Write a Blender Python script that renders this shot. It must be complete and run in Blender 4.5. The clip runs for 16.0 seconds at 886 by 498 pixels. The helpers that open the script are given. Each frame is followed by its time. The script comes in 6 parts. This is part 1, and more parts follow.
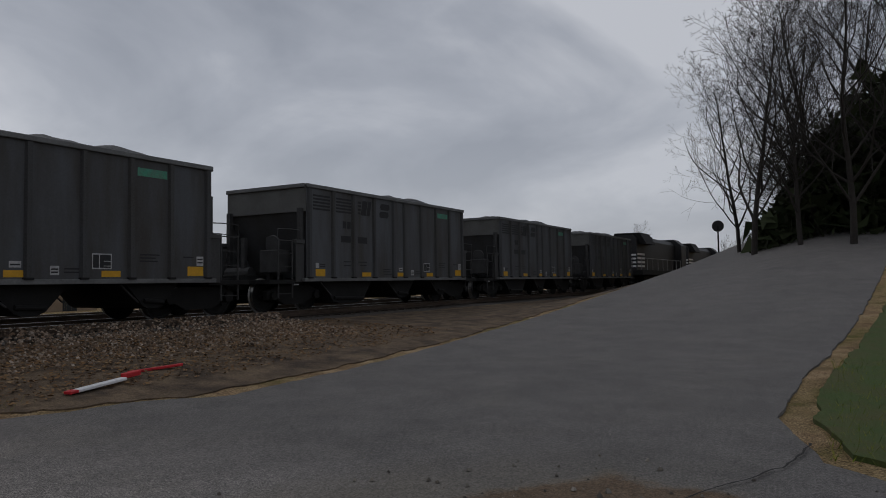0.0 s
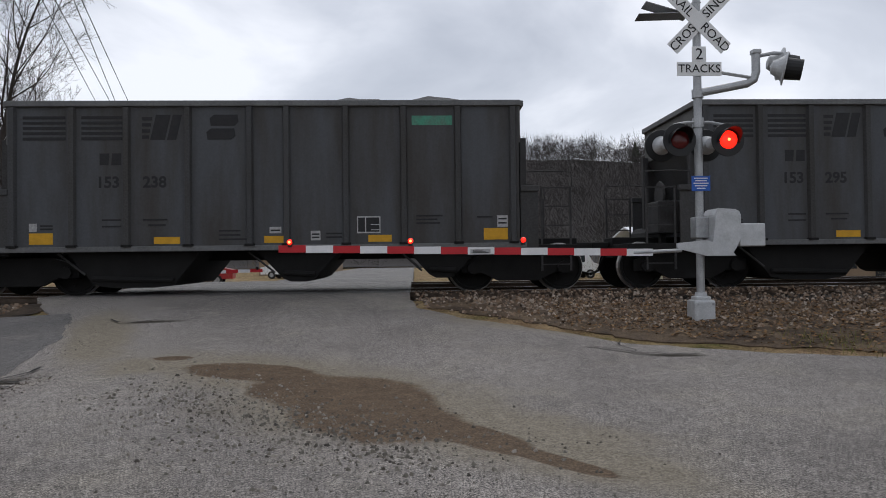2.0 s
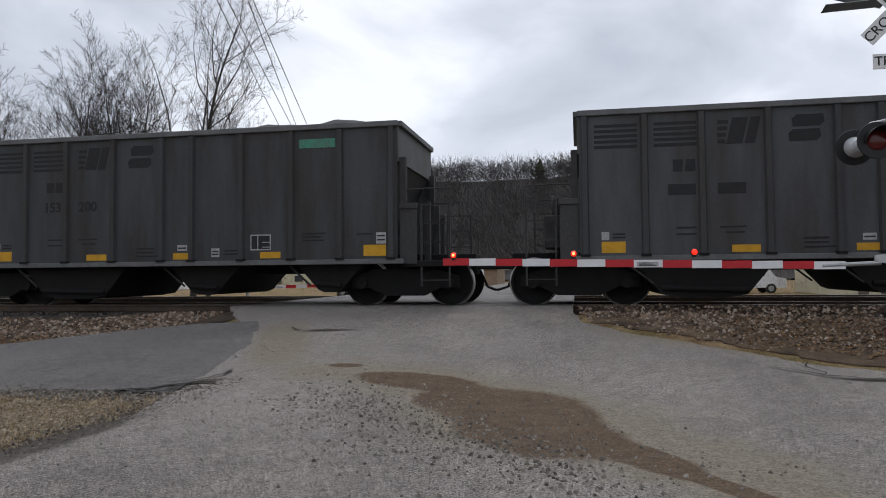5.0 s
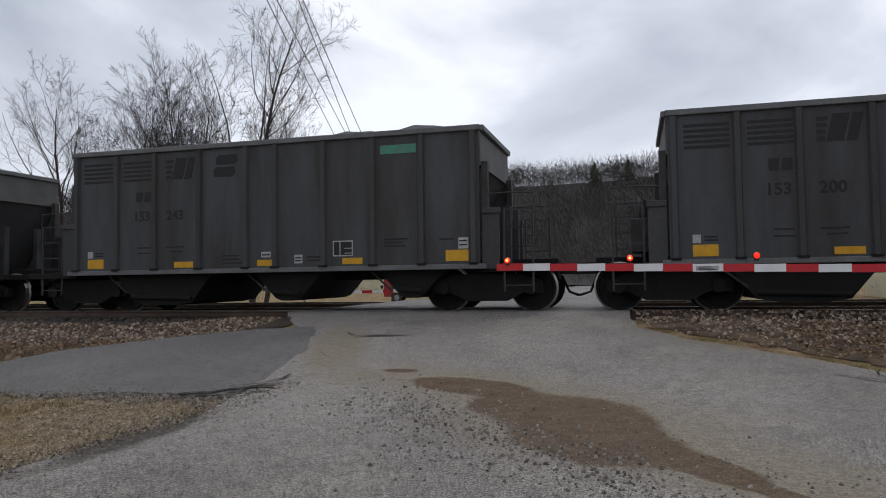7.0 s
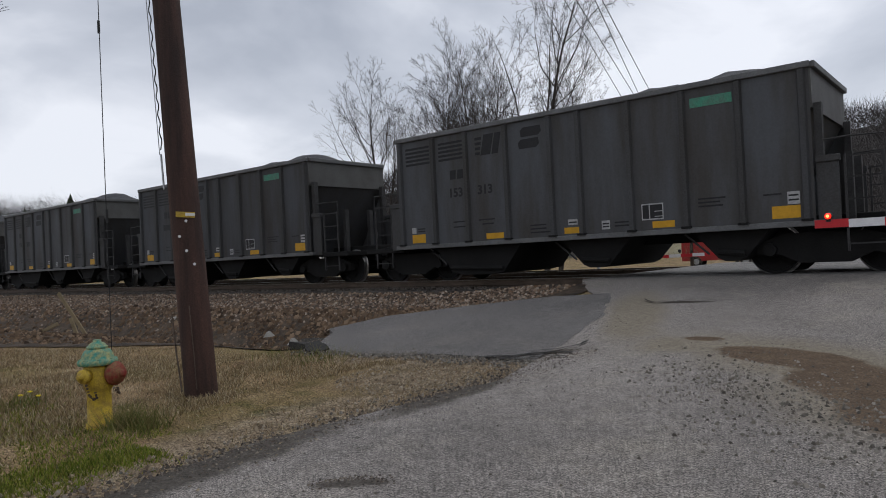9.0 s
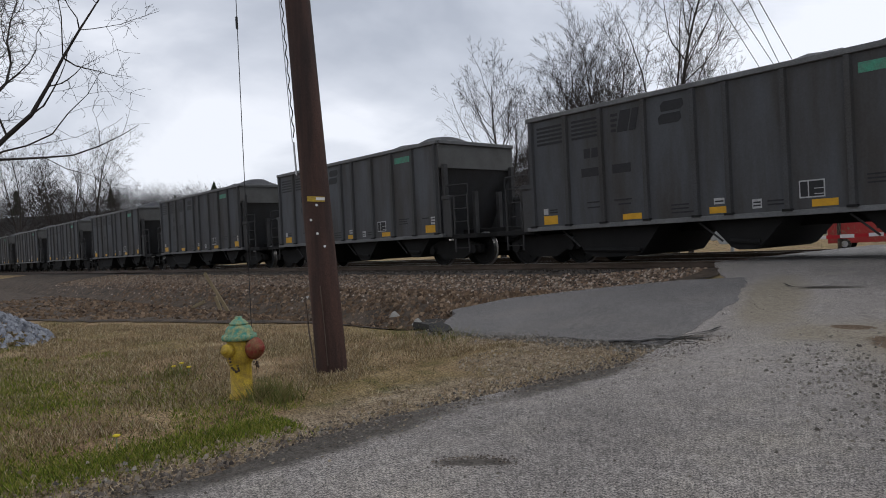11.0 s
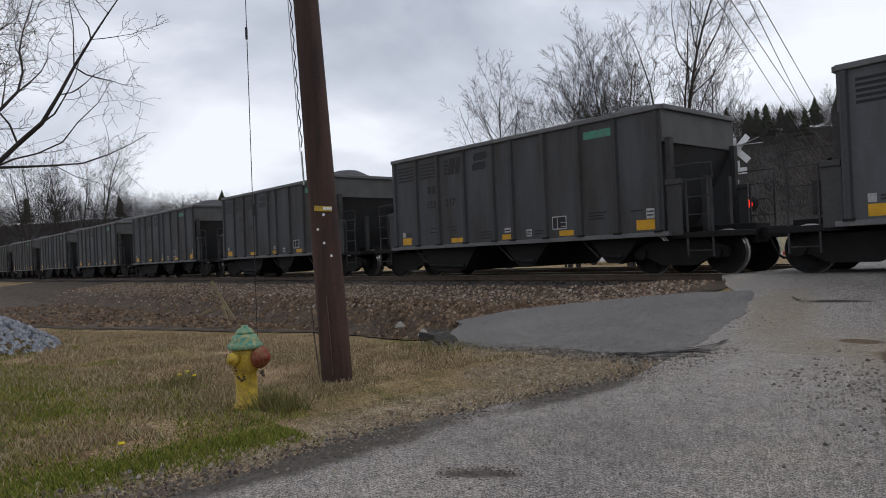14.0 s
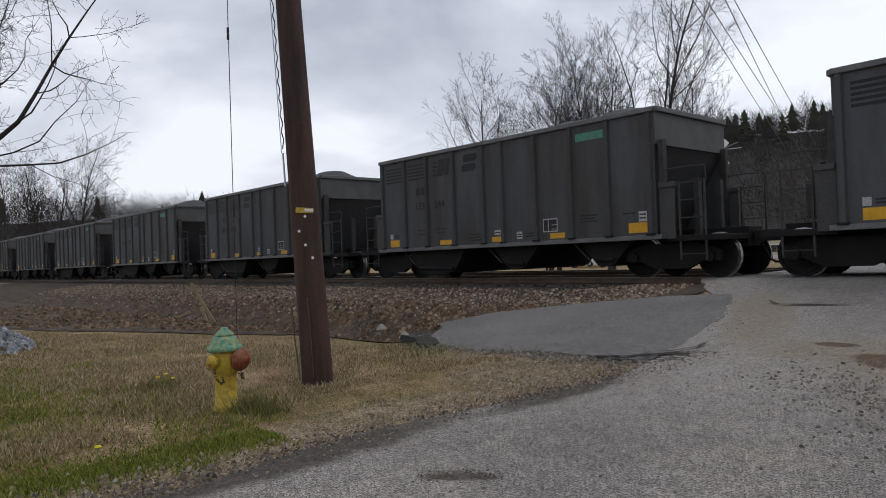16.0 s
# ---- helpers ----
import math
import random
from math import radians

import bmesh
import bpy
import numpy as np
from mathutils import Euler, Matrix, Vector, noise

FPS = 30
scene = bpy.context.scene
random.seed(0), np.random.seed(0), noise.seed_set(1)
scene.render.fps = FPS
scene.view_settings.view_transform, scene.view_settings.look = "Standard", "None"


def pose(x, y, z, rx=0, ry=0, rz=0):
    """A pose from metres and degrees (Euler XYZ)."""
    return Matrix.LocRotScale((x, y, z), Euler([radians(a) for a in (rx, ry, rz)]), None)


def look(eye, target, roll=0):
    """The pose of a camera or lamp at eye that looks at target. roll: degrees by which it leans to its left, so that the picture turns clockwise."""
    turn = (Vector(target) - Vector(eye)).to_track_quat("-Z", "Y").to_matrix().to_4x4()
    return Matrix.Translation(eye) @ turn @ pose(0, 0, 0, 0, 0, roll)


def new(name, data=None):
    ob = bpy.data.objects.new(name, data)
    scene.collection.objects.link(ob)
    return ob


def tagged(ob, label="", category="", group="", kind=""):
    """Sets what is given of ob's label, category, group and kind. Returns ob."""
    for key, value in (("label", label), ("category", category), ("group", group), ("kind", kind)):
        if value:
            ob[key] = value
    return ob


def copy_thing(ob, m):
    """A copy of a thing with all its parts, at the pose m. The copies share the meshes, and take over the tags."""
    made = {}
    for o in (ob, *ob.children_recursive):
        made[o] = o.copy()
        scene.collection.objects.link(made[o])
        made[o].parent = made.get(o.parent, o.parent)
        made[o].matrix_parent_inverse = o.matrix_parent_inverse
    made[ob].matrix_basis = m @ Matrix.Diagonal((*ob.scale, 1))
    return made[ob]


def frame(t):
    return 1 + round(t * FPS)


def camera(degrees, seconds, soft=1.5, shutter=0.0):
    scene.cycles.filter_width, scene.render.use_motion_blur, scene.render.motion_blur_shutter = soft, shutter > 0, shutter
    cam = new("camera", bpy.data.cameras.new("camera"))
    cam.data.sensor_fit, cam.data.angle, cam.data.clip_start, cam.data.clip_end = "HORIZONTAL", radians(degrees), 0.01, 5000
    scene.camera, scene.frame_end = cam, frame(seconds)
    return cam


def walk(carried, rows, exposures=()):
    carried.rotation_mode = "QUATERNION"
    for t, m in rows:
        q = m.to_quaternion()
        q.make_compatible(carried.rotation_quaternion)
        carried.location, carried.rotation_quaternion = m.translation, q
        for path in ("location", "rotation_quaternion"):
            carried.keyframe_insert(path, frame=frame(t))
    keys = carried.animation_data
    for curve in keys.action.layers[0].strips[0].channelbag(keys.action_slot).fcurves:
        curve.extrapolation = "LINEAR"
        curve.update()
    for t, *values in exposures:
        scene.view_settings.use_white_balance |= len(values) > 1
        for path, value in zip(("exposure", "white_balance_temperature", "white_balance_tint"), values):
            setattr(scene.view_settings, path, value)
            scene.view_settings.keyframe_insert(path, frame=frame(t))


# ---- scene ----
cam = camera(64.61, 16.0, soft=0.95)
walk(cam, [
    (0.0, pose(2.30, 0.05, 1.57, 92.62, 0.80, -60.45)),
    (0.1, pose(1.20, -0.35, 1.54, 92.40, 1.00, -60.60)),
    (0.3, pose(0.41, -0.58, 1.50, 91.65, 1.42, -57.20)),
    (0.5, pose(0.42, -0.42, 1.50, 90.05, 3.30, -48.50)),
    (0.7, pose(0.30, -0.18, 1.49, 91.65, 3.50, -37.30)),
    (1.0, pose(0.05, -0.02, 1.46, 93.29, 3.98, -22.61)),
    (1.5, pose(0.00, 0.00, 1.40, 88.82, 1.35, -7.19)),
    (2.0, pose(0.00, 0.00, 1.40, 90.86, 0.66, -2.31)),
    (2.5, pose(0.00, 0.00, 1.40, 89.99, 2.84, 3.10)),
    (3.0, pose(0.00, 0.00, 1.40, 90.53, 2.24, 4.92)),
    (5.5, pose(0.00, 0.00, 1.40, 92.15, 0.45, 12.15)),
    (6.0, pose(0.00, 0.00, 1.40, 92.25, 0.41, 13.16)),
    (6.5, pose(0.00, 0.00, 1.40, 92.55, 0.44, 14.29)),
    (7.0, pose(0.00, 0.00, 1.40, 92.54, 0.78, 15.29)),
    (7.5, pose(0.00, 0.00, 1.40, 92.35, 0.88, 18.13)),
    (8.0, pose(0.00, 0.00, 1.40, 91.36, 1.02, 25.82)),
    (8.5, pose(0.00, 0.00, 1.40, 93.11, 1.61, 33.66)),
    (9.0, pose(0.00, 0.00, 1.40, 90.60, 2.81, 38.92)),
    (9.5, pose(0.00, 0.00, 1.40, 90.10, 3.11, 44.26)),
    (10.0, pose(0.00, 0.00, 1.40, 89.28, 2.89, 47.70)),
    (12.5, pose(0.00, 0.00, 1.40, 90.33, 2.59, 49.33)),
    (13.0, pose(0.00, 0.00, 1.40, 90.58, 2.41, 49.24)),
    (13.5, pose(0.00, 0.00, 1.40, 90.60, 2.54, 49.12)),
    (14.0, pose(0.00, 0.00, 1.40, 90.52, 2.40, 49.40)),
    (14.5, pose(0.00, 0.00, 1.40, 90.70, 2.39, 49.10)),
    (15.0, pose(0.00, 0.00, 1.40, 90.51, 2.66, 49.39)),
    (15.5, pose(0.00, 0.00, 1.40, 90.72, 2.26, 48.58)),
    (16.0, pose(0.00, 0.00, 1.40, 90.67, 2.13, 47.91)),
], exposures=[(0.0, -0.86), (0.5, -0.78), (1.0, -0.48), (1.5, -0.22), (2.0, 0.03), (2.5, 0.22), (3.0, 0.20), (5.5, 0.10), (7.0, 0.08), (8.5, -0.02), (9.0, -0.08), (10.0, 0.0), (16.0, 0.05)])

# ---- light ----
def make_world():
    w = bpy.data.worlds.new("overcast_sky")
    scene.world = w
    w.use_nodes = True
    nt = w.node_tree
    nt.nodes.clear()
    N, K = nt.nodes.new, nt.links.new
    out, bg, add = N("ShaderNodeOutputWorld"), N("ShaderNodeBackground"), N("ShaderNodeAddShader")
    bg2 = N("ShaderNodeBackground")
    sky = N("ShaderNodeTexSky")
    sky.sky_type, sky.sun_disc = "NISHITA", False
    sky.sun_elevation, sky.sun_rotation = radians(48), radians(20)
    K(sky.outputs[0], bg2.inputs[0])
    bg2.inputs[1].default_value = 0.012
    tc, sep, mx = N("ShaderNodeTexCoord"), N("ShaderNodeSeparateXYZ"), N("ShaderNodeMath")
    K(tc.outputs["Generated"], sep.inputs[0])
    mx.operation = "MAXIMUM"
    K(sep.outputs[2], mx.inputs[0])
    mx.inputs[1].default_value = 0.0
    plus = N("ShaderNodeMath")
    plus.operation = "ADD"
    K(mx.outputs[0], plus.inputs[0])
    plus.inputs[1].default_value = 0.36
    div = N("ShaderNodeVectorMath")
    div.operation = "DIVIDE"
    comb = N("ShaderNodeCombineXYZ")
    for i in range(3):
        K(plus.outputs[0], comb.inputs[i])
    K(tc.outputs["Generated"], div.inputs[0])
    K(comb.outputs[0], div.inputs[1])
    n1 = N("ShaderNodeTexNoise")
    n1.inputs["Scale"].default_value, n1.inputs["Detail"].default_value, n1.inputs["Roughness"].default_value = 1.7, 6, 0.5
    n1.inputs["Distortion"].default_value = 0.35
    K(div.outputs[0], n1.inputs["Vector"])
    ramp = N("ShaderNodeValToRGB")
    ramp.color_ramp.elements[0].position, ramp.color_ramp.elements[0].color = 0.34, (0.47, 0.505, 0.585, 1)
    ramp.color_ramp.elements[1].position, ramp.color_ramp.elements[1].color = 0.62, (0.98, 1.005, 1.08, 1)
    e = ramp.color_ramp.elements.new(0.48)
    e.color = (0.66, 0.695, 0.78, 1)
    K(n1.outputs[0], ramp.inputs[0])
    # a paler band of cloud low over the horizon
    low = N("ShaderNodeMapRange")
    low.interpolation_type = "SMOOTHSTEP"
    low.inputs[1].default_value, low.inputs[2].default_value = 0.05, 0.36
    low.inputs[3].default_value, low.inputs[4].default_value = 0.42, 0.0
    K(sep.outputs[2], low.inputs[0])
    mix = N("ShaderNodeMixRGB")
    K(low.outputs[0], mix.inputs[0])
    K(ramp.outputs[0], mix.inputs[1])
    mix.inputs[2].default_value = (0.90, 0.93, 1.02, 1)
    K(mix.outputs[0], bg.inputs[0])
    bg.inputs[1].default_value = 0.88
    K(bg.outputs[0], add.inputs[0])
    K(bg2.outputs[0], add.inputs[1])
    K(add.outputs[0], out.inputs[0])


make_world()
sun = new("sun", bpy.data.lights.new("sun", "SUN"))
sun.data.energy, sun.data.angle, sun.data.color = 0.5, radians(35), (1.0, 0.97, 0.93)
sun.matrix_world = look((6, 20, 30), (0, 0, 0))

# ---- materials ----
def mat(name, rgb, rough=0.8, metal=0.0, vary=0.25, scale=3.0, fine=40.0, bump=0.15, tint=None, per_object=0.0, emit=None, streak=0.0, spec=0.35, grain=None):
    """Procedural surface: base colour with variation at two scales, and fine relief."""
    m = bpy.data.materials.new(name)
    m.use_nodes = True
    nt = m.node_tree
    b = nt.nodes["Principled BSDF"]
    N, K = nt.nodes.new, nt.links.new
    tc = N("ShaderNodeTexCoord")
    big, small = N("ShaderNodeTexNoise"), N("ShaderNodeTexNoise")
    for n, s in ((big, scale), (small, fine)):
        n.inputs["Scale"].default_value, n.inputs["Detail"].default_value = s, 5
        n.inputs["Roughness"].default_value = 0.62
        K(tc.outputs["Object"], n.inputs["Vector"])
    if streak:
        mp = N("ShaderNodeMapping")
        mp.inputs["Scale"].default_value = (1, 1, streak)
        K(tc.outputs["Object"], mp.inputs[0])
        K(mp.outputs[0], big.inputs["Vector"])
    r = N("ShaderNodeValToRGB")
    t = tint or [c * 0.55 for c in rgb]
    r.color_ramp.elements[0].position, r.color_ramp.elements[0].color = 0.36, (*[a + (c - a) * (1 - min(1, vary * 2)) for a, c in zip(t, rgb)], 1)
    r.color_ramp.elements[1].position, r.color_ramp.elements[1].color = 0.62, (*rgb, 1)
    K(big.outputs[0], r.inputs[0])
    mul = N("ShaderNodeMixRGB")
    mul.blend_type = "MULTIPLY"
    mul.inputs[0].default_value = 1.0
    r2 = N("ShaderNodeMapRange")
    r2.inputs[1].default_value, r2.inputs[2].default_value = 0.3, 0.7
    g = vary if grain is None else grain
    r2.inputs[3].default_value, r2.inputs[4].default_value = 1 - g * 0.8, 1 + g * 0.5
    K(small.outputs[0], r2.inputs[0])
    K(r.outputs[0], mul.inputs[1])
    K(r2.outputs[0], mul.inputs[2])
    last = mul.outputs[0]
    if per_object:
        oi, r3, m2 = N("ShaderNodeObjectInfo"), N("ShaderNodeMapRange"), N("ShaderNodeMixRGB")
        r3.inputs[3].default_value, r3.inputs[4].default_value = 1 - per_object, 1 + per_object
        K(oi.outputs["Random"], r3.inputs[0])
        m2.blend_type = "MULTIPLY"
        m2.inputs[0].default_value = 1.0
        K(last, m2.inputs[1])
        K(r3.outputs[0], m2.inputs[2])
        last = m2.outputs[0]
    K(last, b.inputs["Base Color"])
    b.inputs["Roughness"].default_value, b.inputs["Metallic"].default_value = rough, metal
    b.inputs["Specular IOR Level"].default_value = spec
    if bump:
        bp = N("ShaderNodeBump")
        bp.inputs["Strength"].default_value, bp.inputs["Distance"].default_value = bump, 0.02
        K(small.outputs[0], bp.inputs["Height"])
        K(bp.outputs[0], b.inputs["Normal"])
    if emit:
        b.inputs["Emission Color"].default_value = (*emit[0], 1)
        b.inputs["Emission Strength"].default_value = emit[1]
    return m


def island_mat(name, cols, rough=0.9, lo=0.7, hi=1.25):
    """Small pieces in one mesh, each of its own shade."""
    m = bpy.data.materials.new(name)
    m.use_nodes = True
    nt = m.node_tree
    b = nt.nodes["Principled BSDF"]
    g = nt.nodes.new("ShaderNodeNewGeometry")
    r = nt.nodes.new("ShaderNodeValToRGB")
    while len(r.color_ramp.elements) < len(cols):
        r.color_ramp.elements.new(0.5)
    for i, c in enumerate(cols):
        r.color_ramp.elements[i].position, r.color_ramp.elements[i].color = i / (len(cols) - 1), (*c, 1)
    nt.links.new(g.outputs["Random Per Island"], r.inputs[0])
    nt.links.new(r.outputs[0], b.inputs["Base Color"])
    b.inputs["Roughness"].default_value = rough
    b.inputs["Specular IOR Level"].default_value = 0.2
    return m


M = {}
M["car_paint"] = mat("hopper_grey_paint", (0.085, 0.089, 0.096), 0.66, 0, 0.42, 1.6, 26, 0.08, tint=(0.055, 0.050, 0.045), per_object=0.14, streak=0.16, grain=0.12, spec=0.15)
M["car_rib"] = mat("rib_grey_paint", (0.068, 0.069, 0.072), 0.62, 0, 0.3, 1.5, 30, 0.06, tint=(0.05, 0.046, 0.04), per_object=0.1, streak=0.3, spec=0.15)
M["car_sill"] = mat("sill_light_grey", (0.145, 0.147, 0.147), 0.6, 0, 0.3, 2, 30, 0.06)
M["car_end"] = mat("end_sheet_grey", (0.105, 0.105, 0.10), 0.65, 0, 0.3, 1.5, 30, 0.08, tint=(0.06, 0.055, 0.05))
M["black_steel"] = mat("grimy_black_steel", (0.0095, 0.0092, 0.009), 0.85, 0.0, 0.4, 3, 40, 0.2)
M["dark_end"] = mat("dark_end_steel", (0.056, 0.055, 0.055), 0.8, 0.1, 0.4, 2.5, 40, 0.15)
M["coal"] = mat("coal", (0.055, 0.055, 0.06), 0.7, 0, 0.5, 6, 25, 1.0)
M["yellow"] = mat("yellow_reflector", (0.62, 0.33, 0.015), 0.5, 0, 0.2, 6, 60, 0.03)
M["green_band"] = mat("green_band", (0.06, 0.26, 0.17), 0.6, 0, 0.35, 5, 50, 0.03, tint=(0.10, 0.13, 0.11))
M["decal_white"] = mat("white_stencil", (0.42, 0.42, 0.42), 0.6, 0, 0.3, 20, 90, 0.0)
M["decal_black"] = mat("black_stencil", (0.018, 0.018, 0.02), 0.6, 0, 0.3, 8, 50, 0.0)
M["wheel_rim"] = mat("polished_wheel_tread", (0.35, 0.34, 0.33), 0.35, 0.9, 0.2, 10, 60, 0.0)
M["rail"] = mat("rail_steel", (0.12, 0.09, 0.07), 0.55, 0.6, 0.3, 4, 50, 0.1)
M["rail_top"] = mat("rail_head", (0.45, 0.44, 0.43), 0.28, 0.95, 0.2, 8, 60, 0.0)
M["tie"] = mat("creosoted_timber", (0.06, 0.048, 0.038), 0.9, 0, 0.4, 4, 50, 0.3)
M["galv"] = mat("galvanised_steel", (0.42, 0.43, 0.44), 0.48, 0.55, 0.25, 5, 60, 0.05)
M["alu_paint"] = mat("aluminium_paint", (0.52, 0.53, 0.54), 0.5, 0.25, 0.2, 6, 60, 0.05)
M["lamp_black"] = mat("black_enamel", (0.014, 0.014, 0.015), 0.5, 0, 0.2, 6, 60, 0.05)
M["lens_on"] = mat("lit_red_lens", (0.5, 0.02, 0.012), 0.25, 0, 0.1, 20, 80, 0.0, emit=((1.0, 0.018, 0.008), 1.7))
M["lens_core"] = mat("lit_lamp_core", (0.9, 0.3, 0.2), 0.25, 0, 0.0, 20, 80, 0.0, emit=((1.0, 0.16, 0.04), 5.0))
M["lens_off"] = mat("dark_red_lens", (0.10, 0.012, 0.012), 0.2, 0, 0.2, 20, 80, 0.0)
M["sign_white"] = mat("white_sign_sheeting", (0.74, 0.74, 0.74), 0.5, 0, 0.08, 5, 60, 0.0)
M["sign_black"] = mat("black_sign_letters", (0.015, 0.015, 0.016), 0.5, 0, 0.1, 5, 60, 0.0)
M["sign_blue"] = mat("blue_sign", (0.02, 0.10, 0.42), 0.5, 0, 0.1, 5, 60, 0.0)
M["gate_red"] = mat("red_sheeting", (0.50, 0.022, 0.03), 0.5, 0, 0.12, 5, 60, 0.0)
M["gate_white"] = mat("white_sheeting", (0.74, 0.74, 0.75), 0.5, 0, 0.1, 5, 60, 0.0)
M["pole_wood"] = mat("creosoted_pole", (0.078, 0.040, 0.030), 0.85, 0, 0.45, 6, 70, 0.5, tint=(0.028, 0.018, 0.016), streak=0.06)
M["hyd_yellow"] = mat("hydrant_yellow", (0.60, 0.42, 0.04), 0.6, 0, 0.4, 14, 90, 0.3, tint=(0.30, 0.19, 0.05))
M["hyd_red"] = mat("hydrant_red", (0.24, 0.03, 0.022), 0.6, 0, 0.45, 20, 90, 0.3, tint=(0.22, 0.12, 0.05))
M["hyd_green"] = mat("hydrant_green", (0.055, 0.27, 0.21), 0.6, 0, 0.5, 22, 90, 0.3, tint=(0.36, 0.36, 0.16))
M["cable"] = mat("black_cable", (0.02, 0.02, 0.021), 0.6, 0, 0.2, 4, 60, 0.0)
M["bark"] = mat("grey_bark", (0.052, 0.044, 0.039), 0.95, 0, 0.35, 3, 30, 0.4)
M["bark_dark"] = mat("dark_bark", (0.040, 0.034, 0.030), 0.95, 0, 0.35, 3, 30, 0.4)
M["concrete"] = mat("weathered_concrete", (0.34, 0.33, 0.30), 0.9, 0, 0.3, 3, 60, 0.2)

# ---- helpers for building ----
def mesh_of(name, verts, faces, smooth=False):
    me = bpy.data.meshes.new(name)
    me.from_pydata([tuple(v) for v in verts], [], faces)
    me.update()
    if smooth:
        me.polygons.foreach_set("use_smooth", [True] * len(me.polygons))
    return me


def part(name, bm, material, parent=None, label="", smooth=False):
    """Link a bmesh (or a mesh) as one object under a thing or a part."""
    if isinstance(bm, bmesh.types.BMesh):
        me = bpy.data.meshes.new(name)
        bmesh.ops.recalc_face_normals(bm, faces=bm.faces)
        bm.to_mesh(me)
        bm.free()
        if smooth:
            me.polygons.foreach_set("use_smooth", [True] * len(me.polygons))
    else:
        me = bm
    if material and not me.materials:
        me.materials.append(material)
    ob = new(name, me)
    if parent:
        ob.parent = parent
    if label:
        ob["label"] = label
    return ob


def box(bm, x0, x1, y0, y1, z0, z1, bevel=0.0):
    vs = [bm.verts.new((x, y, z)) for x in (x0, x1) for y in (y0, y1) for z in (z0, z1)]
    fs = [bm.faces.new([vs[i] for i in f]) for f in ((0, 1, 3, 2), (4, 6, 7, 5), (0, 4, 5, 1), (2, 3, 7, 6), (0, 2, 6, 4), (1, 5, 7, 3))]
    if bevel:
        es = list({e for f in fs for e in f.edges})
        bmesh.ops.bevel(bm, geom=es, offset=bevel, segments=2, affect="EDGES", profile=0.5)
    return bm


def boxm(x0, x1, y0, y1, z0, z1, bevel=0.0):
    return box(bmesh.new(), x0, x1, y0, y1, z0, z1, bevel)


def prism(bm, pts, axis, a, b):
    """Extrude a closed outline of 2D points along an axis (0 x, 1 y, 2 z) from a to b."""
    def co(p, s):
        return ((s, p[0], p[1]), (p[0], s, p[1]), (p[0], p[1], s))[axis]
    lo, hi = [bm.verts.new(co(p, a)) for p in pts], [bm.verts.new(co(p, b)) for p in pts]
    n = len(pts)
    bm.faces.new(lo)
    bm.faces.new(hi[::-1])
    for i in range(n):
        bm.faces.new((lo[i], hi[i], hi[(i + 1) % n], lo[(i + 1) % n]))
    return bm


def tube(bm, path, radii, n=10, cap=True):
    """A round bar along a path of points."""
    path = [Vector(p) for p in path]
    if not hasattr(radii, "__len__"):
        radii = [radii] * len(path)
    rings = []
    side = None
    for i, p in enumerate(path):
        d = (path[min(i + 1, len(path) - 1)] - path[max(i - 1, 0)]).normalized()
        if side is None:
            side = d.orthogonal().normalized()
        side = (side - d * side.dot(d)).normalized()
        up = d.cross(side)
        rings.append([bm.verts.new(p + radii[i] * (math.cos(2 * math.pi * k / n) * side + math.sin(2 * math.pi * k / n) * up)) for k in range(n)])
    for a, b in zip(rings, rings[1:]):
        for k in range(n):
            bm.faces.new((a[k], a[(k + 1) % n], b[(k + 1) % n], b[k]))
    if cap:
        bm.faces.new(rings[0][::-1])
        bm.faces.new(rings[-1])
    return bm


def lathe(bm, profile, centre=(0, 0, 0), axis="z", n=20):
    """Turn a profile of (radius, height) round an axis through centre."""
    c = Vector(centre)
    rings = []
    for r, h in profile:
        ring = []
        for k in range(n):
            a, b = r * math.cos(2 * math.pi * k / n), r * math.sin(2 * math.pi * k / n)
            ring.append(bm.verts.new(c + Vector({"z": (a, b, h), "y": (a, h, b), "x": (h, a, b)}[axis])))
        rings.append(ring)
    for p, q in zip(rings, rings[1:]):
        for k in range(n):
            bm.faces.new((p[k], p[(k + 1) % n], q[(k + 1) % n], q[k]))
    bm.faces.new(rings[0][::-1])
    bm.faces.new(rings[-1])
    return bm


def text_mesh(body, size, depth=0.004, bold=0.0):
    cu = bpy.data.curves.new("lettering", "FONT")
    cu.body, cu.size, cu.extrude, cu.align_x, cu.align_y = body, size, depth, "CENTER", "CENTER"
    cu.resolution_u, cu.offset = 3, bold
    ob = new("lettering", cu)
    me = bpy.data.meshes.new_from_object(ob.evaluated_get(bpy.context.evaluated_depsgraph_get()))
    bpy.data.objects.remove(ob)
    return me


def smooth(a, b, x):
    t = min(1.0, max(0.0, (x - a) / (b - a)))
    return t * t * (3 - 2 * t)


# ---- the lie of the land ----
CY = 14.85       # centre of the near track
RAIL = 0.77      # top of its rails


def road_z(x, y):
    """Street level: flat by the camera, rising to the crossing, and up the hill to the east."""
    z = 0.0
    if y > 6.2:
        z = 0.115 * ((y - 6.2) / 2) ** 2 if y < 8.2 else 0.115 * (y - 7.2)
    z = min(z, 0.74)
    hill = smooth(10, 95, x) * 5.6 * (1 + 0.6 * smooth(-8, 0, -y))
    return z + hill * (1 - smooth(7.5, 12.5, y)) * smooth(-40, -8, y)


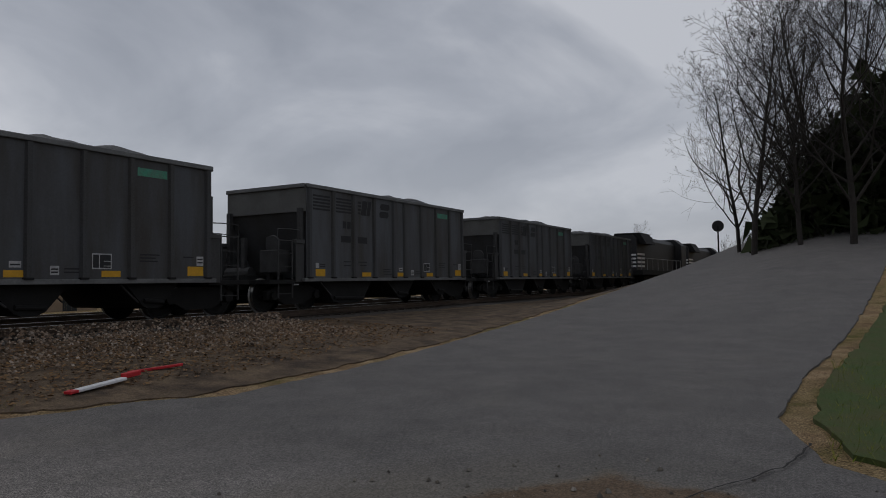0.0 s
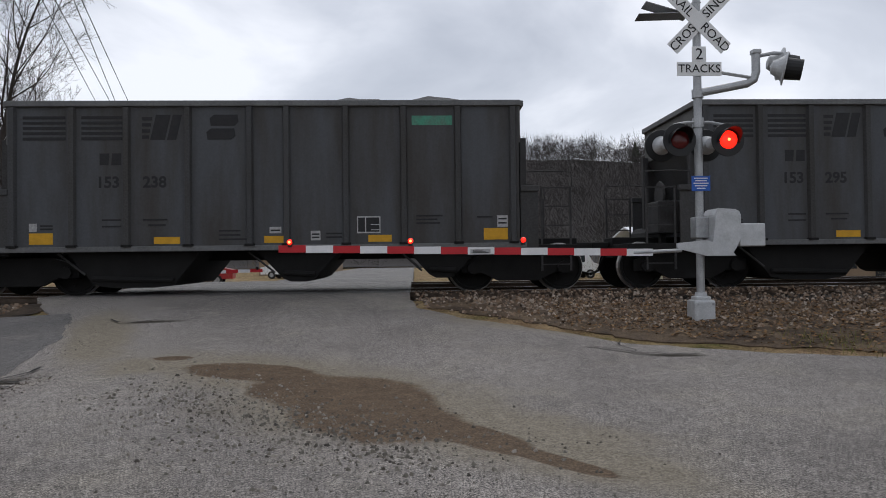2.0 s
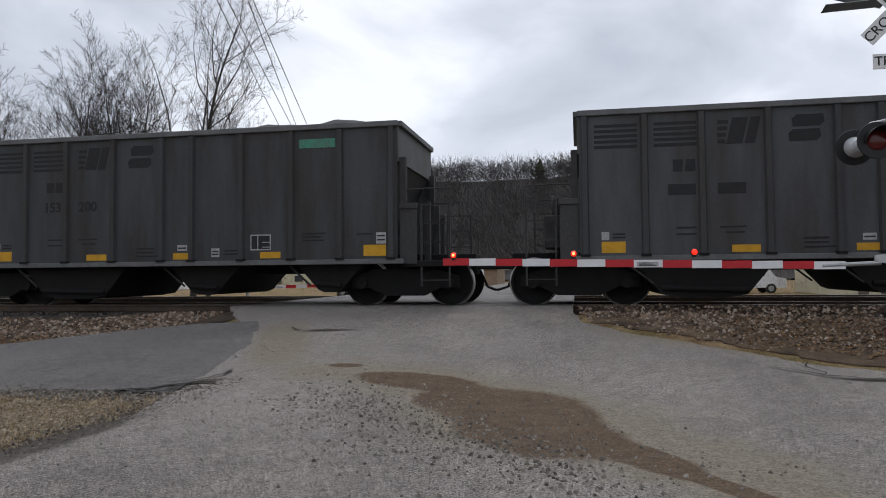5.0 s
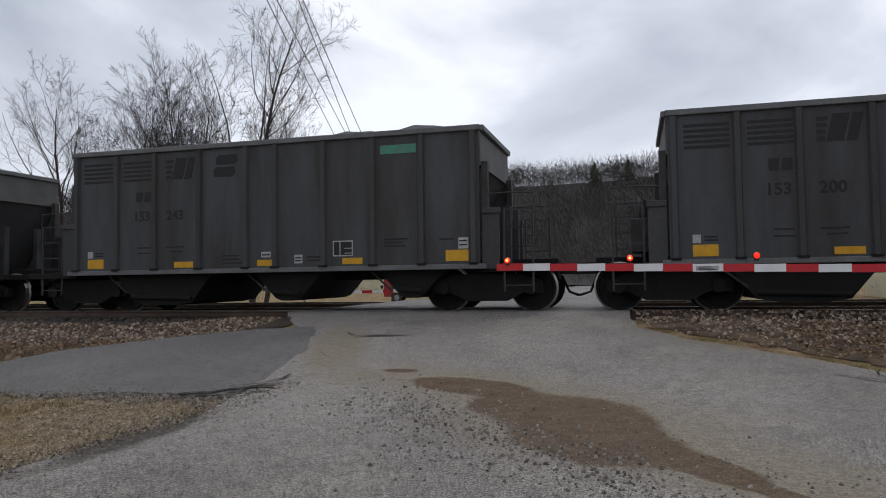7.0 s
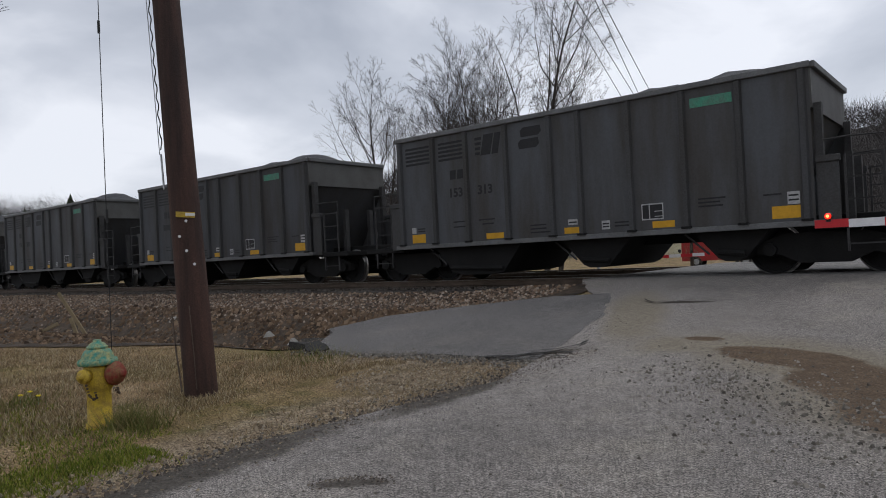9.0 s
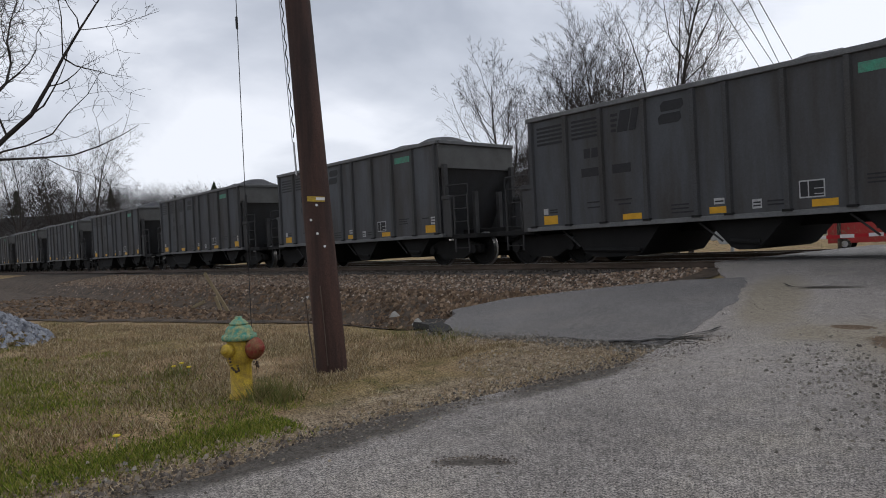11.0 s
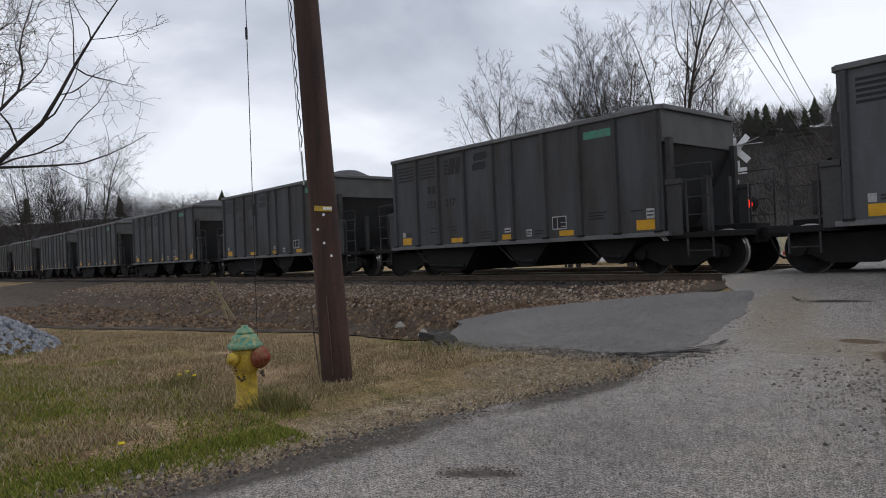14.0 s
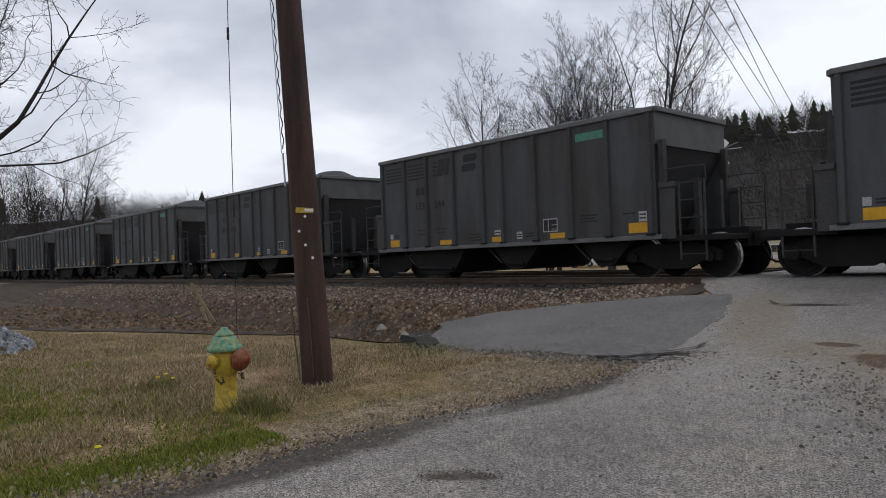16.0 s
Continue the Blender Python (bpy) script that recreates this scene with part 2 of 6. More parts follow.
def land_z(x, y):
    z = road_z(x, y)
    if y < 13:
        w = 1 - smooth(-10.0, -8.2, x)
        z -= w * 0.55 * math.exp(-((y - 8.7) / 1.0) ** 2)
        z -= w * 0.12 * smooth(9, 12, y)
        e = smooth(1.0, 6.0, x)
        z -= e * 0.10 * smooth(9.3, 12.0, y)
    else:
        z = 0.50
        z -= 0.62 * smooth(20.8, 23.6, y)
    r = math.hypot(x, y)
    z += 0.03 * noise.noise((x * 0.4, y * 0.4, 3.0)) * smooth(2, 5, r)
    z += 24.0 * smooth(12, 70, -y) * 0.25
    return z


def grid_lines(spans):
    out = []
    for a, b, s in spans:
        n = max(1, round((b - a) / s))
        out += [a + (b - a) * i / n for i in range(n)]
    return out + [spans[-1][1]]


def build_ground():
    xs = grid_lines([(-2500, -400, 300), (-400, -80, 40), (-80, -24, 4), (-24, 16, 0.4), (16, 80, 2), (80, 400, 40), (400, 2500, 300)])
    ys = grid_lines([(-2500, -400, 300), (-400, -60, 40), (-60, -4, 4), (-4, 18, 0.4), (18, 40, 2), (40, 400, 40), (400, 2500, 300)])
    v = [(x, y, land_z(x, y)) for y in ys for x in xs]
    n = len(xs)
    f = [(j * n + i, j * n + i + 1, (j + 1) * n + i + 1, (j + 1) * n + i) for j in range(len(ys) - 1) for i in range(n - 1)]
    ob = part("ground", mesh_of("ground", v, f, True), ground_material())
    tagged(ob, "dry winter grass and bare brown dirt beside the road", "ground", kind="structure")


def ground_material():
    m = bpy.data.materials.new("dry_grass_and_dirt")
    m.use_nodes = True
    nt = m.node_tree
    b = nt.nodes["Principled BSDF"]
    N, K = nt.nodes.new, nt.links.new
    tc = N("ShaderNodeTexCoord")

    def nz(s, d=6, r=0.6):
        n = N("ShaderNodeTexNoise")
        n.inputs["Scale"].default_value, n.inputs["Detail"].default_value, n.inputs["Roughness"].default_value = s, d, r
        K(tc.outputs["Object"], n.inputs["Vector"])
        return n.outputs[0]

    def ramp(src, stops):
        r = N("ShaderNodeValToRGB")
        while len(r.color_ramp.elements) < len(stops):
            r.color_ramp.elements.new(0.5)
        for e, (p, c) in zip(r.color_ramp.elements, stops):
            e.position, e.color = p, (*c, 1)
        K(src, r.inputs[0])
        return r.outputs[0]
    soil = ramp(nz(1.6), [(0.35, (0.17, 0.108, 0.060)), (0.55, (0.33, 0.232, 0.135)), (0.7, (0.47, 0.36, 0.225))])
    grass = ramp(nz(2.3), [(0.36, (0.11, 0.105, 0.03)), (0.52, (0.24, 0.18, 0.085)), (0.68, (0.33, 0.26, 0.14))])
    mask = ramp(nz(0.45), [(0.42, (0, 0, 0)), (0.6, (1, 1, 1))])
    mx = N("ShaderNodeMixRGB")
    K(mask, mx.inputs[0])
    K(soil, mx.inputs[1])
    K(grass, mx.inputs[2])
    # worn tan strip beside the asphalt: (x, y, half width, half length) of its stretches
    near = None
    for x, y, rx, ry in ((-4.8, 1.2, 0.55, 2.4), (-4.9, 4.0, 0.65, 1.8), (-5.15, 6.1, 1.0, 0.9), (-6.6, 6.9, 1.9, 0.42), (-4.9, 7.2, 0.9, 0.5)):
        mp, ln = N("ShaderNodeMapping"), N("ShaderNodeVectorMath")
        mp.vector_type = "TEXTURE"
        mp.inputs["Location"].default_value, mp.inputs["Scale"].default_value = (x, y, 0), (rx, ry, 1000)
        K(tc.outputs["Object"], mp.inputs[0])
        ln.operation = "LENGTH"
        K(mp.outputs[0], ln.inputs[0])
        if near is None:
            near = ln.outputs["Value"]
        else:
            mn = N("ShaderNodeMath")
            mn.operation = "MINIMUM"
            K(near, mn.inputs[0])
            K(ln.outputs["Value"], mn.inputs[1])
            near = mn.outputs[0]
    fray, strip = N("ShaderNodeMath"), N("ShaderNodeMapRange")
    fray.operation = "MULTIPLY_ADD"
    K(nz(3.5, 7, 0.7), fray.inputs[0])
    fray.inputs[1].default_value = 1.3
    K(near, fray.inputs[2])
    strip.inputs[1].default_value, strip.inputs[2].default_value = 1.25, 1.95
    strip.inputs[3].default_value, strip.inputs[4].default_value = 0.9, 0.0
    K(fray.outputs[0], strip.inputs[0])
    worn = N("ShaderNodeMixRGB")
    K(strip.outputs[0], worn.inputs[0])
    K(mx.outputs[0], worn.inputs[1])
    K(ramp(nz(5, 7, 0.7), [(0.34, (0.10, 0.072, 0.05)), (0.5, (0.30, 0.235, 0.165)), (0.68, (0.44, 0.37, 0.28))]), worn.inputs[2])
    mx = worn
    fine = N("ShaderNodeMixRGB")
    fine.blend_type = "MULTIPLY"
    fine.inputs[0].default_value = 1.0
    K(mx.outputs[0], fine.inputs[1])
    f2 = nz(45, 4, 0.7)
    K(ramp(f2, [(0.36, (0.22, 0.21, 0.20)), (0.64, (1.75, 1.72, 1.66))]), fine.inputs[2])
    K(fine.outputs[0], b.inputs["Base Color"])
    b.inputs["Roughness"].default_value = 0.95
    b.inputs["Specular IOR Level"].default_value = 0.15
    bp = N("ShaderNodeBump")
    bp.inputs["Strength"].default_value, bp.inputs["Distance"].default_value = 0.9, 0.04
    K(f2, bp.inputs["Height"])
    K(bp.outputs[0], b.inputs["Normal"])
    return m


def asphalt_material(name, base, grit, scale=1.0, stains=False):
    m = bpy.data.materials.new(name)
    m.use_nodes = True
    nt = m.node_tree
    b = nt.nodes["Principled BSDF"]
    N, K = nt.nodes.new, nt.links.new
    tc = N("ShaderNodeTexCoord")

    def nz(s, d=6, r=0.6):
        n = N("ShaderNodeTexNoise")
        n.inputs["Scale"].default_value, n.inputs["Detail"].default_value, n.inputs["Roughness"].default_value = s, d, r
        K(tc.outputs["Object"], n.inputs["Vector"])
        return n.outputs[0]

    def ramp(src, p0, c0, p1, c1):
        r = N("ShaderNodeValToRGB")
        r.color_ramp.elements[0].position, r.color_ramp.elements[0].color = p0, (*c0, 1)
        r.color_ramp.elements[1].position, r.color_ramp.elements[1].color = p1, (*c1, 1)
        K(src, r.inputs[0])
        return r.outputs[0]

    def mix(kind, fac, a, c):
        x = N("ShaderNodeMixRGB")
        x.blend_type = kind
        if isinstance(fac, float):
            x.inputs[0].default_value = fac
        else:
            K(fac, x.inputs[0])
        K(a, x.inputs[1])
        K(c, x.inputs[2])
        return x.outputs[0]
    col = ramp(nz(0.35 * scale), 0.35, [c * 0.78 for c in base], 0.66, [c * 1.18 for c in base])
    col = mix("MIX", ramp(nz(0.8 * scale, 8, 0.68), 0.50, (0, 0, 0), 0.72, (0.75, 0.75, 0.75)), col, ramp(nz(2), 0.3, [c * 0.9 for c in grit], 0.7, grit))
    col = mix("MULTIPLY", 1.0, col, ramp(nz(95, 3, 0.8), 0.41, (0.20, 0.20, 0.20), 0.60, (1.85, 1.82, 1.77)))
    col = mix("MULTIPLY", 1.0, col, ramp(nz(9, 5, 0.6), 0.32, (0.82, 0.82, 0.82), 0.66, (1.1, 1.1, 1.1)))
    def blobs(items, soft, wob):
        # soft-edged stain: the nearest of several ellipses (x, y, length, width, turn), frayed by noise
        best = None
        for x, y, rx, ry, a in items:
            mp = N("ShaderNodeMapping")
            mp.vector_type = "TEXTURE"
            mp.inputs["Location"].default_value = (x, y, 0)
            mp.inputs["Rotation"].default_value = (0, 0, radians(a))
            mp.inputs["Scale"].default_value = (rx, ry, 1000)
            K(tc.outputs["Object"], mp.inputs[0])
            ln = N("ShaderNodeVectorMath")
            ln.operation = "LENGTH"
            K(mp.outputs[0], ln.inputs[0])
            if best is None:
                best = ln.outputs["Value"]
            else:
                mn = N("ShaderNodeMath")
                mn.operation = "SMOOTH_MIN"
                mn.inputs[2].default_value = 0.35
                K(best, mn.inputs[0])
                K(ln.outputs["Value"], mn.inputs[1])
                best = mn.outputs[0]
        ma = N("ShaderNodeMath")
        ma.operation = "MULTIPLY_ADD"
        K(nz(2.2, 7, 0.65), ma.inputs[0])
        ma.inputs[1].default_value = wob
        K(best, ma.inputs[2])
        mr = N("ShaderNodeMapRange")
        mr.interpolation_type = "SMOOTHSTEP"
        mr.inputs[1].default_value, mr.inputs[2].default_value = 1 + wob * 0.5 - soft, 1 + wob * 0.5 + soft
        mr.inputs[3].default_value, mr.inputs[4].default_value = 1.0, 0.0
        K(ma.outputs[0], mr.inputs[0])
        return mr.outputs[0]
    if stains:
        tan = blobs([(-1.6, 7.95, 1.7, 0.75, -30), (-0.5, 6.7, 1.55, 1.15, -42), (0.7, 5.5, 1.4, 0.75, -48), (1.25, 4.6, 0.7, 0.4, -45), (-4.5, 10.2, 0.45, 1.8, 20), (-3.1, 8.5, 0.7, 0.4, 0), (5.9, 2.3, 2.5, 1.3, -20), (2.2, 10.3, 0.5, 2.0, 60)], 0.45, 0.9)
        col = mix("MIX", tan, col, ramp(nz(14, 5, 0.7), 0.3, (0.20, 0.170, 0.125), 0.7, (0.31, 0.27, 0.21)))
        brown = blobs([(-1.85, 8.10, 0.85, 0.34, -18), (-0.75, 7.15, 1.05, 0.66, -28), (-0.35, 6.15, 0.95, 0.68, -58), (0.42, 5.45, 0.70, 0.24, -55), (0.95, 4.7, 0.5, 0.11, -52), (-3.0, 8.8, 0.25, 0.10, 0), (5.9, 1.95, 1.9, 0.75, -16), (6.9, 1.0, 0.85, 0.6, -25)], 0.10, 0.60)
        col = mix("MIX", brown, col, ramp(nz(6, 6, 0.7), 0.3, (0.092, 0.060, 0.036), 0.7, (0.16, 0.110, 0.068)))
        dark = blobs([(-3.22, 2.94, 0.20, 0.07, 42), (-3.10, 3.05, 0.12, 0.05, 20), (-4.05, 11.1, 0.42, 0.10, 8), (3.2, 8.53, 0.35, 0.07, -4), (-4.75, 7.7, 0.5, 0.12, 35), (-4.42, 2.4, 0.34, 1.7, 2), (-4.35, 5.4, 0.22, 1.0, 3)], 0.38, 1.1)
        col = mix("MIX", dark, col, ramp(nz(12, 5, 0.7), 0.3, (0.045, 0.038, 0.03), 0.7, (0.11, 0.095, 0.078)))
    if stains:
        # the street up the hill is a smoother, darker paving than the gritty mouth of the crossing
        sx, edge, fade = N("ShaderNodeSeparateXYZ"), N("ShaderNodeMath"), N("ShaderNodeMapRange")
        K(tc.outputs["Object"], sx.inputs[0])
        edge.operation = "MULTIPLY_ADD"
        K(nz(0.5, 5, 0.6), edge.inputs[0])
        edge.inputs[1].default_value = 3.0
        K(sx.outputs[0], edge.inputs[2])
        fade.interpolation_type = "SMOOTHSTEP"
        fade.inputs[1].default_value, fade.inputs[2].default_value = 4.5, 10.0
        fade.inputs[3].default_value, fade.inputs[4].default_value = 0.0, 0.8
        K(edge.outputs[0], fade.inputs[0])
        keep = N("ShaderNodeMath")
        keep.operation = "MULTIPLY_ADD"
        K(brown, keep.inputs[0])
        keep.inputs[1].default_value = -1.0
        keep.inputs[2].default_value = 1.0
        both = N("ShaderNodeMath")
        both.operation = "MULTIPLY"
        K(keep.outputs[0], both.inputs[0])
        K(fade.outputs[0], both.inputs[1])
        col = mix("MIX", both.outputs[0], col, ramp(nz(1.4, 6, 0.6), 0.3, (0.084, 0.080, 0.079), 0.7, (0.122, 0.116, 0.112)))
    col = mix("MULTIPLY", 1.0, col, ramp(nz(48, 3, 0.75), 0.38, (0.66, 0.66, 0.66), 0.62, (1.28, 1.28, 1.28)))
    K(col, b.inputs["Base Color"])
    b.inputs["Roughness"].default_value = 0.82
    b.inputs["Specular IOR Level"].default_value = 0.3
    bp = N("ShaderNodeBump")
    bp.inputs["Strength"].default_value, bp.inputs["Distance"].default_value = 0.8, 0.012
    K(nz(140, 3, 0.7), bp.inputs["Height"])
    K(bp.outputs[0], b.inputs["Normal"])
    return m


def sheet(name, outline, lift, material, step=0.5, rough_edge=0.05, height=road_z, seed=0, skirt=0.06):
    """A thin layer that follows the land inside an outline, with a worn edge and a real thickness."""
    pts = []
    n = len(outline)
    for i in range(n):
        a, c = Vector(outline[i]), Vector(outline[(i + 1) % n])
        k = max(1, min(160, int((c - a).length / 0.14)))
        for j in range(k):
            p = a.lerp(c, j / k)
            if rough_edge and abs(p.x) < 40:
                w = rough_edge * (noise.noise((p.x * 1.3, p.y * 1.3, seed)) * 1.6 + noise.noise((p.x * 6, p.y * 6, seed + 5)) * 0.7)
                p = p + Vector((w, w * 0.6 + rough_edge * 0.6 * noise.noise((p.x * 3, p.y * 3, seed + 9))))
            pts.append((p.x, p.y))
    bm = bmesh.new()
    bm.faces.new([bm.verts.new((x, y, 0)) for x, y in pts])
    x0, x1 = min(p[0] for p in pts), max(p[0] for p in pts)
    y0, y1 = min(p[1] for p in pts), max(p[1] for p in pts)
    bmesh.ops.triangulate(bm, faces=bm.faces)
    for lo, hi, no in ((x0, x1, (1, 0, 0)), (y0, y1, (0, 1, 0))):
        q = lo + step
        while q < hi:
            s = step if abs(q) < 18 else step * 5
            bmesh.ops.bisect_plane(bm, geom=bm.verts[:] + bm.edges[:] + bm.faces[:], dist=1e-5, plane_co=(q if no[0] else 0, q if no[1] else 0, 0), plane_no=no)
            q += s
    for v in bm.verts:
        v.co.z = height(v.co.x, v.co.y) + lift
    edge = [e for e in bm.edges if e.is_boundary]
    if skirt:
        ret = bmesh.ops.extrude_edge_only(bm, edges=edge)
        for v in ret["geom"]:
            if isinstance(v, bmesh.types.BMVert):
                v.co.z -= skirt + 0.02
    ob = part(name, bm, material)
    return ob


def build_roads():
    asphalt = asphalt_material("worn_asphalt", (0.272, 0.249, 0.232), (0.37, 0.335, 0.285), stains=True)
    newer = asphalt_material("smooth_grey_asphalt", (0.165, 0.158, 0.154), (0.215, 0.20, 0.185))
    main = [(-4.3, -14), (-4.25, 0.5), (-4.35, 1.7), (-4.5, 2.6), (-4.58, 3.35), (-4.5, 4.6), (-4.35, 6.2), (-4.55, 7.2), (-4.75, 8.4), (-5.6, 11.2), (-6.6, 12.6), (-7.1, 13.62),
            (-0.15, 13.62), (0.05, 11.9), (0.7, 11.1), (1.35, 10.6), (2.3, 9.65), (3.0, 9.1), (4.5, 8.55), (6.6, 8.05), (8.2, 7.75), (9.3, 7.3), (13, 7.5), (18, 7.9), (28, 8.4), (45, 9.0), (70, 8.0), (95, 5.0), (140, -3.0),
            (140, -16), (95, -9), (60, -4.0), (34, -1.4), (20, -0.1), (13.5, 0.6), (10.8, 0.7), (8.9, 0.2), (8.0, -0.7), (7.2, -5), (7.0, -14)]
    tagged(sheet("road", main, 0.035, asphalt, seed=1), "worn grey asphalt street with grit and stains", "road", kind="structure")
    apron = [(-4.6, 7.35), (-6.1, 7.35), (-7.4, 7.05), (-8.5, 7.3), (-8.95, 7.9), (-9.55, 8.6), (-9.3, 9.6), (-7.75, 10.9), (-6.7, 11.6), (-5.7, 11.9), (-4.9, 10)]
    tagged(sheet("pavement", apron, 0.040, newer, rough_edge=0.07, seed=4), "smooth grey asphalt apron broken off at its edge", "pavement", kind="structure")
    tagged(sheet("grass_bank", [(9.2, 0.0), (11.0, 0.35), (14, 0.25), (22, -0.7), (40, -2.4), (40, -30), (7.8, -30), (7.6, -4), (8.3, -1.0)], 0.05,
                 mat("green_turf", (0.05, 0.082, 0.016), 0.95, 0, 0.4, 1.5, 50, 0.8, tint=(0.08, 0.075, 0.025)), 1.0, 0.07, land_z, seed=31), "green grass bank beside the road", "grass", kind="structure")
    dirt = mat("brown_leafy_dirt", (0.105, 0.076, 0.052), 0.95, 0, 0.55, 2.5, 40, 1.0, tint=(0.036, 0.026, 0.018))
    leaf = mat("russet_leaf_litter", (0.155, 0.108, 0.066), 0.95, 0, 0.5, 2.0, 30, 1.0, tint=(0.055, 0.037, 0.024))
    tagged(sheet("embankment", [(-70, -4.0), (-40, -1.0), (-26, 2.2), (-19, 4.0), (-14.5, 5.9), (-11.5, 7.1), (-8.9, 7.5), (-9.0, 8.2), (-9.7, 8.9), (-9.4, 9.7), (-7.8, 11.0), (-6.5, 11.7), (-6.5, 13.4), (-70, 13.4)], 0.02, dirt, 0.4, 0.30, land_z, seed=41, skirt=0), "brown dirt embankment below the ballast", "embankment", kind="structure")
    tagged(sheet("embankment", [(0.2, 13.4), (0.3, 12.0), (1.5, 11.0), (2.4, 10.1), (3.1, 9.55), (4.6, 9.0), (6.7, 8.4), (9.3, 7.7), (13, 7.8), (28, 8.7), (60, 9.6), (60, 13.4)], 0.02, leaf, 0.5, 0.15, land_z, seed=43), "verge of brown dirt and fallen leaves beside the ballast", "embankment", kind="structure")
    # cracks
    crack = mat("open_crack", (0.028, 0.026, 0.024), 0.95, 0, 0.3, 9, 60, 0.3)
    for path, w in (([(2.2, 9.05), (2.6, 8.78), (2.75, 8.62), (3.2, 8.52), (3.6, 8.5)], 0.06), ([(2.72, 9.3), (2.66, 9.0), (2.78, 8.75), (2.72, 8.6)], 0.03),
                    ([(-4.6, 7.9), (-4.35, 7.95), (-3.2, 8.0), (-2.2, 8.25)], 0.014), ([(-5.3, 7.3), (-4.9, 7.5), (-4.5, 7.8), (-4.2, 7.85)], 0.12), ([(-5.05, 7.25), (-4.7, 7.4), (-4.45, 7.6), (-4.2, 7.62)], 0.09), ([(-4.9, 7.75), (-4.6, 7.9), (-4.4, 8.2), (-4.35, 8.5)], 0.06), ([(-4.75, 7.5), (-4.6, 7.62), (-4.62, 7.8)], 0.08),
                    ([(-4.8, 11.25), (-4.5, 11.0), (-4.2, 11.05), (-3.9, 11.25)], 0.07), ([(5.8, 1.5), (7, 1.2), (8.5, 0.5), (9.6, 0.3)], 0.03)):
        bm = bmesh.new()
        prev = None
        k = 0
        for a, c in zip(path, path[1:]):
            a, c = Vector(a), Vector(c)
            nn = max(2, int((c - a).length / 0.08))
            d = (c - a).normalized()
            for j in range(nn):
                p = a.lerp(c, j / nn) + Vector((-d.y, d.x)) * 0.05 * noise.noise((k * 0.37, w * 50, 2))
                ww = w * (0.4 + 0.8 * abs(noise.noise((k * 0.5, w * 90, 7))))
                cur = [bm.verts.new((p.x + s * -d.y * ww / 2, p.y + s * d.x * ww / 2, road_z(p.x, p.y) + 0.057)) for s in (-1, 1)]
                if prev:
                    bm.faces.new((prev[0], cur[0], cur[1], prev[1]))
                prev = cur
                k += 1
        tagged(part("crack", bm, crack), "dark open crack in the asphalt", "crack", kind="structure")


# ---- track ----
def rail_profile(y):
    return [(y - 0.07, -0.17), (y + 0.07, -0.17), (y + 0.07, -0.155), (y + 0.012, -0.13), (y + 0.012, -0.04), (y + 0.036, -0.03), (y + 0.036, 0.0), (y - 0.036, 0.0), (y - 0.036, -0.03), (y - 0.012, -0.04), (y - 0.012, -0.13), (y - 0.07, -0.155)]


def build_track(cy, name):
    # bed colour kept dark for oil and for the shade under the train
    bed = part("ballast_bed", prism(bmesh.new(), [(cy - 2.6, 0.30), (cy - 1.75, RAIL - 0.20), (cy + 1.75, RAIL - 0.20), (cy + 2.6, 0.30)], 0, -220, 220),
               mat("ballast_fines", (0.085, 0.072, 0.062), 0.95, 0, 0.4, 6, 45, 0.9, tint=(0.04, 0.035, 0.03)))
    tagged(bed, "brown-grey ballast bed under the track", "ballast", kind="structure")
    for s in (-0.75, 0.75):
        r = part("rail", prism(bmesh.new(), [(a, b + RAIL) for a, b in rail_profile(cy + s)], 0, -220, 220), M["rail"])
        tagged(r, "rusty steel rail with a polished head", "rail", group="rails", kind="structure")
        part("rail_head", boxm(-220, 220, cy + s - 0.03, cy + s + 0.03, RAIL, RAIL + 0.004), M["rail_top"], r)
    first = None
    for i in range(-70, 50):
        x = i * 0.52
        if -7.2 < x < 0.1:
            continue
        if first is None:
            first = tagged(part("railway_tie", boxm(-0.115, 0.115, -1.3, 1.3, -0.18, 0, 0.012), M["tie"]), "dark creosoted timber railway tie", "railway tie", group="ties of " + name)
            first.matrix_basis = pose(x, cy, RAIL - 0.165)
        else:
            copy_thing(first, pose(x, cy, RAIL - 0.165, 0, 0, random.uniform(-0.8, 0.8)))


def build_crossing():
    a = asphalt_material("crossing_asphalt", (0.205, 0.197, 0.19), (0.28, 0.26, 0.23))
    for y0, y1 in ((13.6, CY - 0.80), (CY - 0.66, CY + 0.66), (CY + 0.80, 18.35), (18.49, 19.81), (19.95, 22.5)):
        tagged(part("crossing_slab", boxm(-7.05, -0.1, y0, y1, 0.40, RAIL + 0.006, 0.015), a), "grey asphalt between the rails of the crossing", "crossing", kind="structure")
    tagged(part("road", boxm(-7.05, -0.1, 22.5, 90, -0.4, 0.42, 0.01), a), "grey street beyond the tracks", "road", kind="structure")


